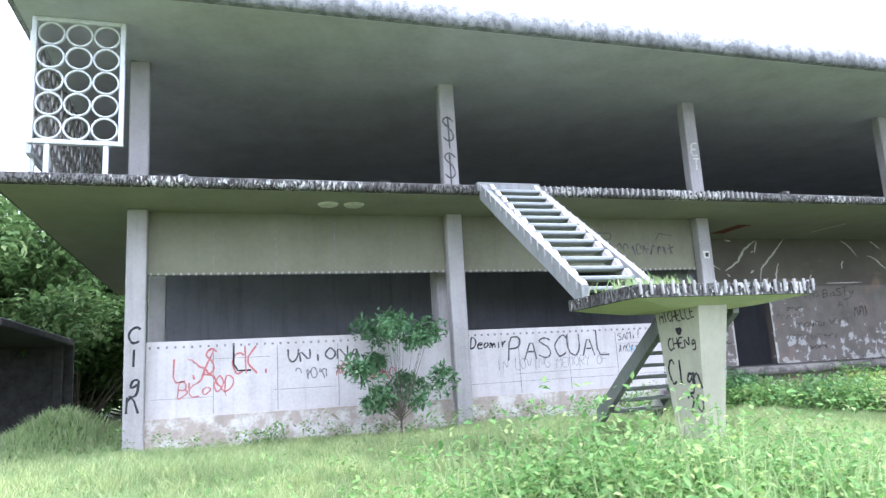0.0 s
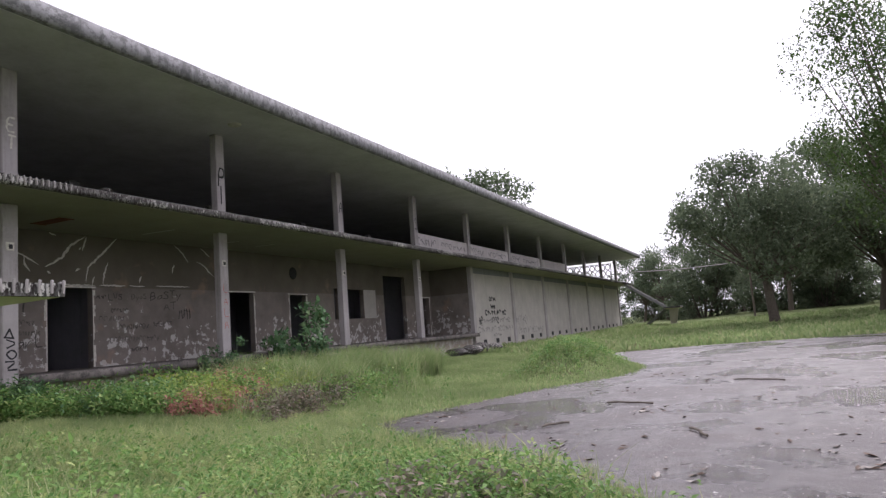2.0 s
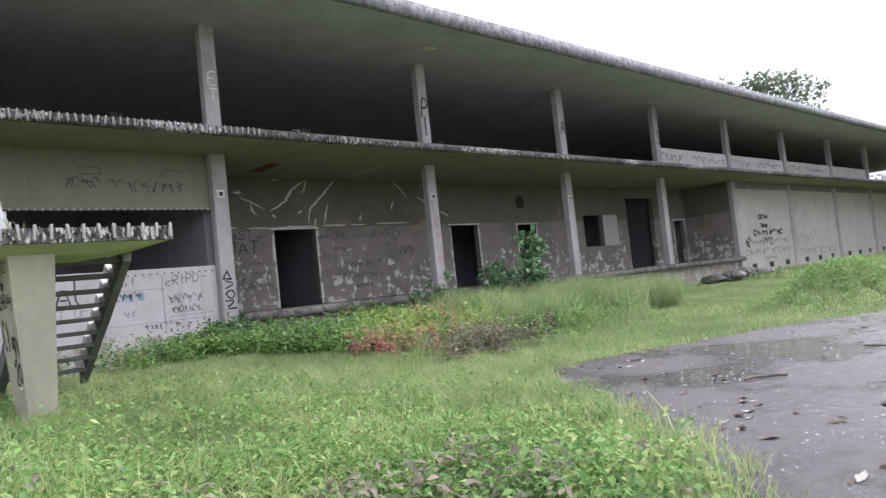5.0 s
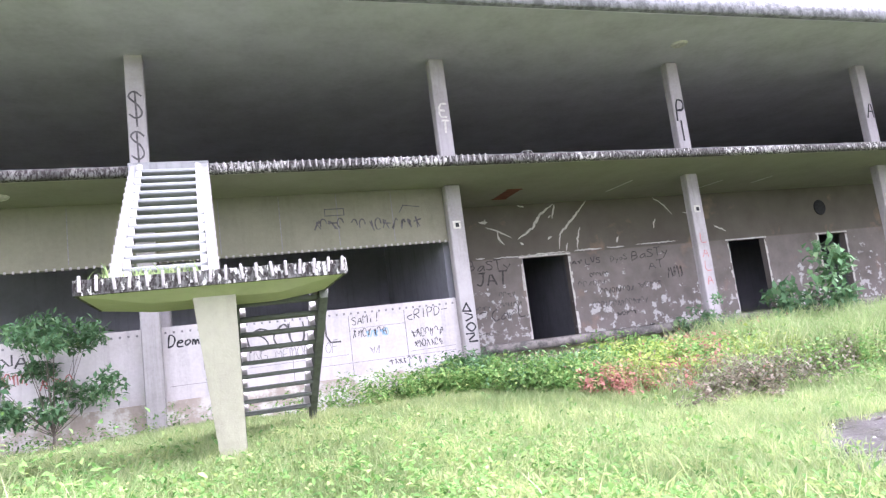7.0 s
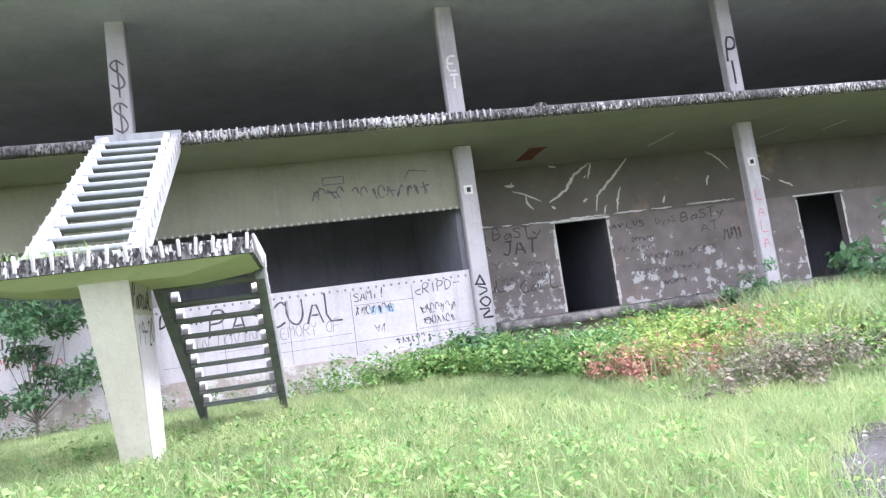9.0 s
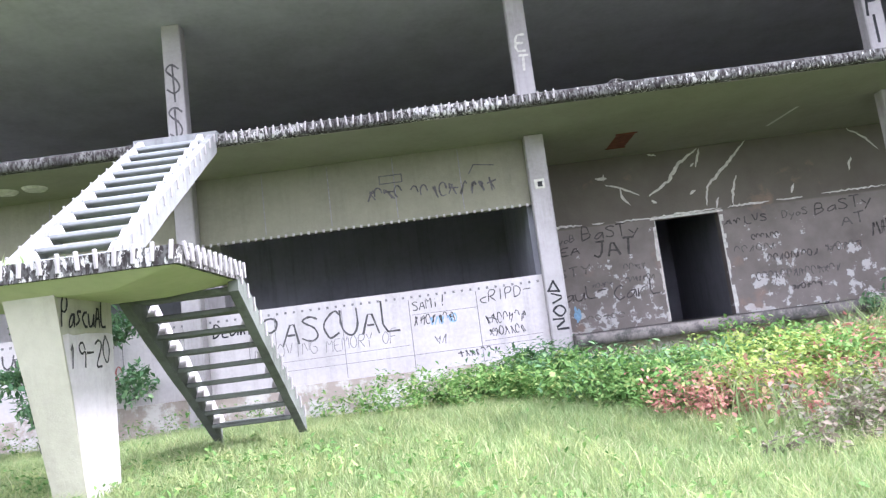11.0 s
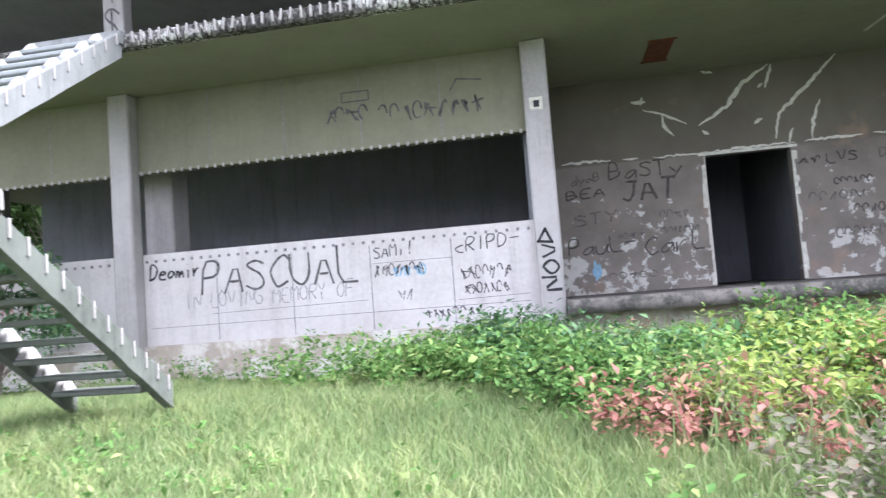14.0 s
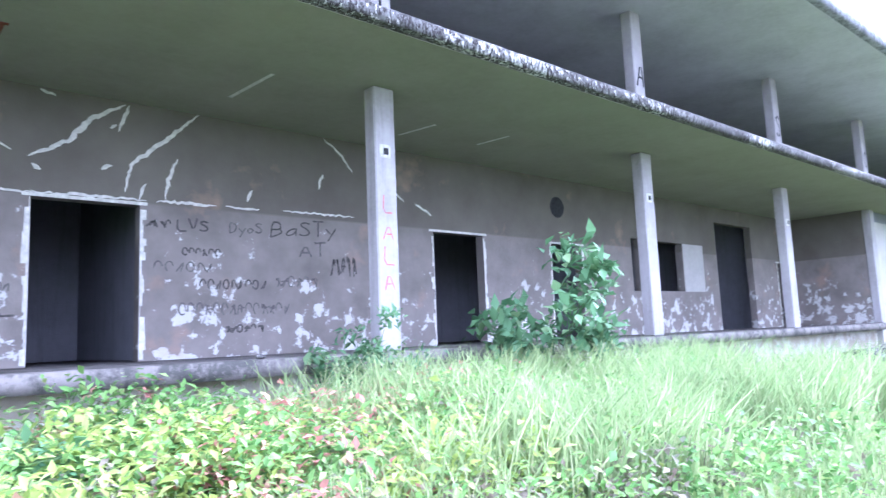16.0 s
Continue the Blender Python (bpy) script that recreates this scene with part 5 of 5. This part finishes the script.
# dead leaves and twigs on the paving
bm = bmesh.new()
pts = [(-0.12, 0, 0.01), (-0.03, 0.05, 0.045), (0.06, 0.04, 0.02), (0.13, 0, 0.05), (0.05, -0.05, 0.03), (-0.04, -0.05, 0.015)]
vs = [bm.verts.new(p) for p in pts]
mid = bm.verts.new((0, 0, 0.004))
for i in range(6):
    bm.faces.new((vs[i], vs[(i + 1) % 6], mid))
litter = mesh_of(bm, "dead_leaf", M_DEAD)
pale_litter = litter.copy()
pale_litter.materials.clear()
pale_litter.materials.append(M_PALELITTER)
rng = random.Random(12)
drifts = [(8.9, 1.3), (10.6, 2.6), (11.9, 4.3), (13.2, 5.6), (11.2, 0.2), (13.8, 2.1), (14.8, 0.4), (12.6, -1.4), (16.5, 3.2), (18.8, 1.4), (17.2, -1.8), (20.5, 2.6), (15.6, -3.4), (9.9, -0.6)]
n = 0
while n < 240:
    cx, cy_ = drifts[n % len(drifts)]
    x, y = (cx + rng.gauss(0, 0.45), cy_ + rng.gauss(0, 0.3)) if n % 4 else (rng.uniform(8, 26), rng.uniform(-7, 6))
    if not bool(inside_paving(np.array([x]), np.array([y]))[0]):
        continue
    ob = new("dead_leaf", pale_litter if n % 3 == 0 else litter)
    s = rng.uniform(0.25, 0.6)
    ob.matrix_world = pose(x, y, 0.009, 0, 0, rng.uniform(0, 360)) @ Matrix.Diagonal((s * rng.uniform(0.8, 1.6), s, s, 1))
    tagged(ob, "curled bleached dead leaf lying on the paving" if n % 3 == 0 else "curled dead brown leaf lying on the paving", "leaf", "dead leaves on the paving")
    n += 1

# loose gravel scattered over the paving
n = 9000
x, y = R.uniform(7.5, 32, n), R.uniform(-9, 6.4, n)
keep = inside_paving(x, y)
x, y = x[keep], y[keep]
n = len(x)
r = R.uniform(0.004, 0.014, n) * R.uniform(0.5, 1.2, n) * (1 + 0.02 * x)
unit = np.array([(1, 0, 0.35), (0, 1, 0.4), (-1, 0, 0.3), (0, -1, 0.35), (0.1, 0.1, 0.95)])
v = np.stack([x, y, 0 * x + 0.006], 1)[:, None, :] + unit[None] * r[:, None, None] * R.uniform(0.6, 1.4, (n, 1, 3))
i = np.arange(n)[:, None] * 5
f = np.concatenate([i + [[0, 1, 4]], i + [[1, 2, 4]], i + [[2, 3, 4]], i + [[3, 0, 4]]])
tagged(raw("gravel", v.reshape(-1, 3), f, M_COLUMN), "pale loose gravel scattered over the paving", "gravel", kind="stuff")
for x, y, a, l in ((14.6, 2.6, 70, 0.9), (11.4, 1.2, 20, 0.7), (13.0, -1.5, 100, 0.8), (18.0, 0.5, 60, 1.1), (12.2, 3.3, 140, 0.5)):
    bm = bmesh.new()
    p = [Vector((l * (q / 4 - 0.5), 0.03 * math.sin(q * 2.1), 0.028 + 0.012 * (q % 2))) for q in range(5)]
    for a0, b0 in zip(p, p[1:]):
        limb(bm, a0, b0, 0.02, 0.015, 6)
    ob = part("stick", bm, M_BRANCH)
    ob.matrix_world = pose(x, y, 0.006, 0, 0, a)
    tagged(ob, "dry bare stick lying on the paving", "stick", "sticks on the paving")
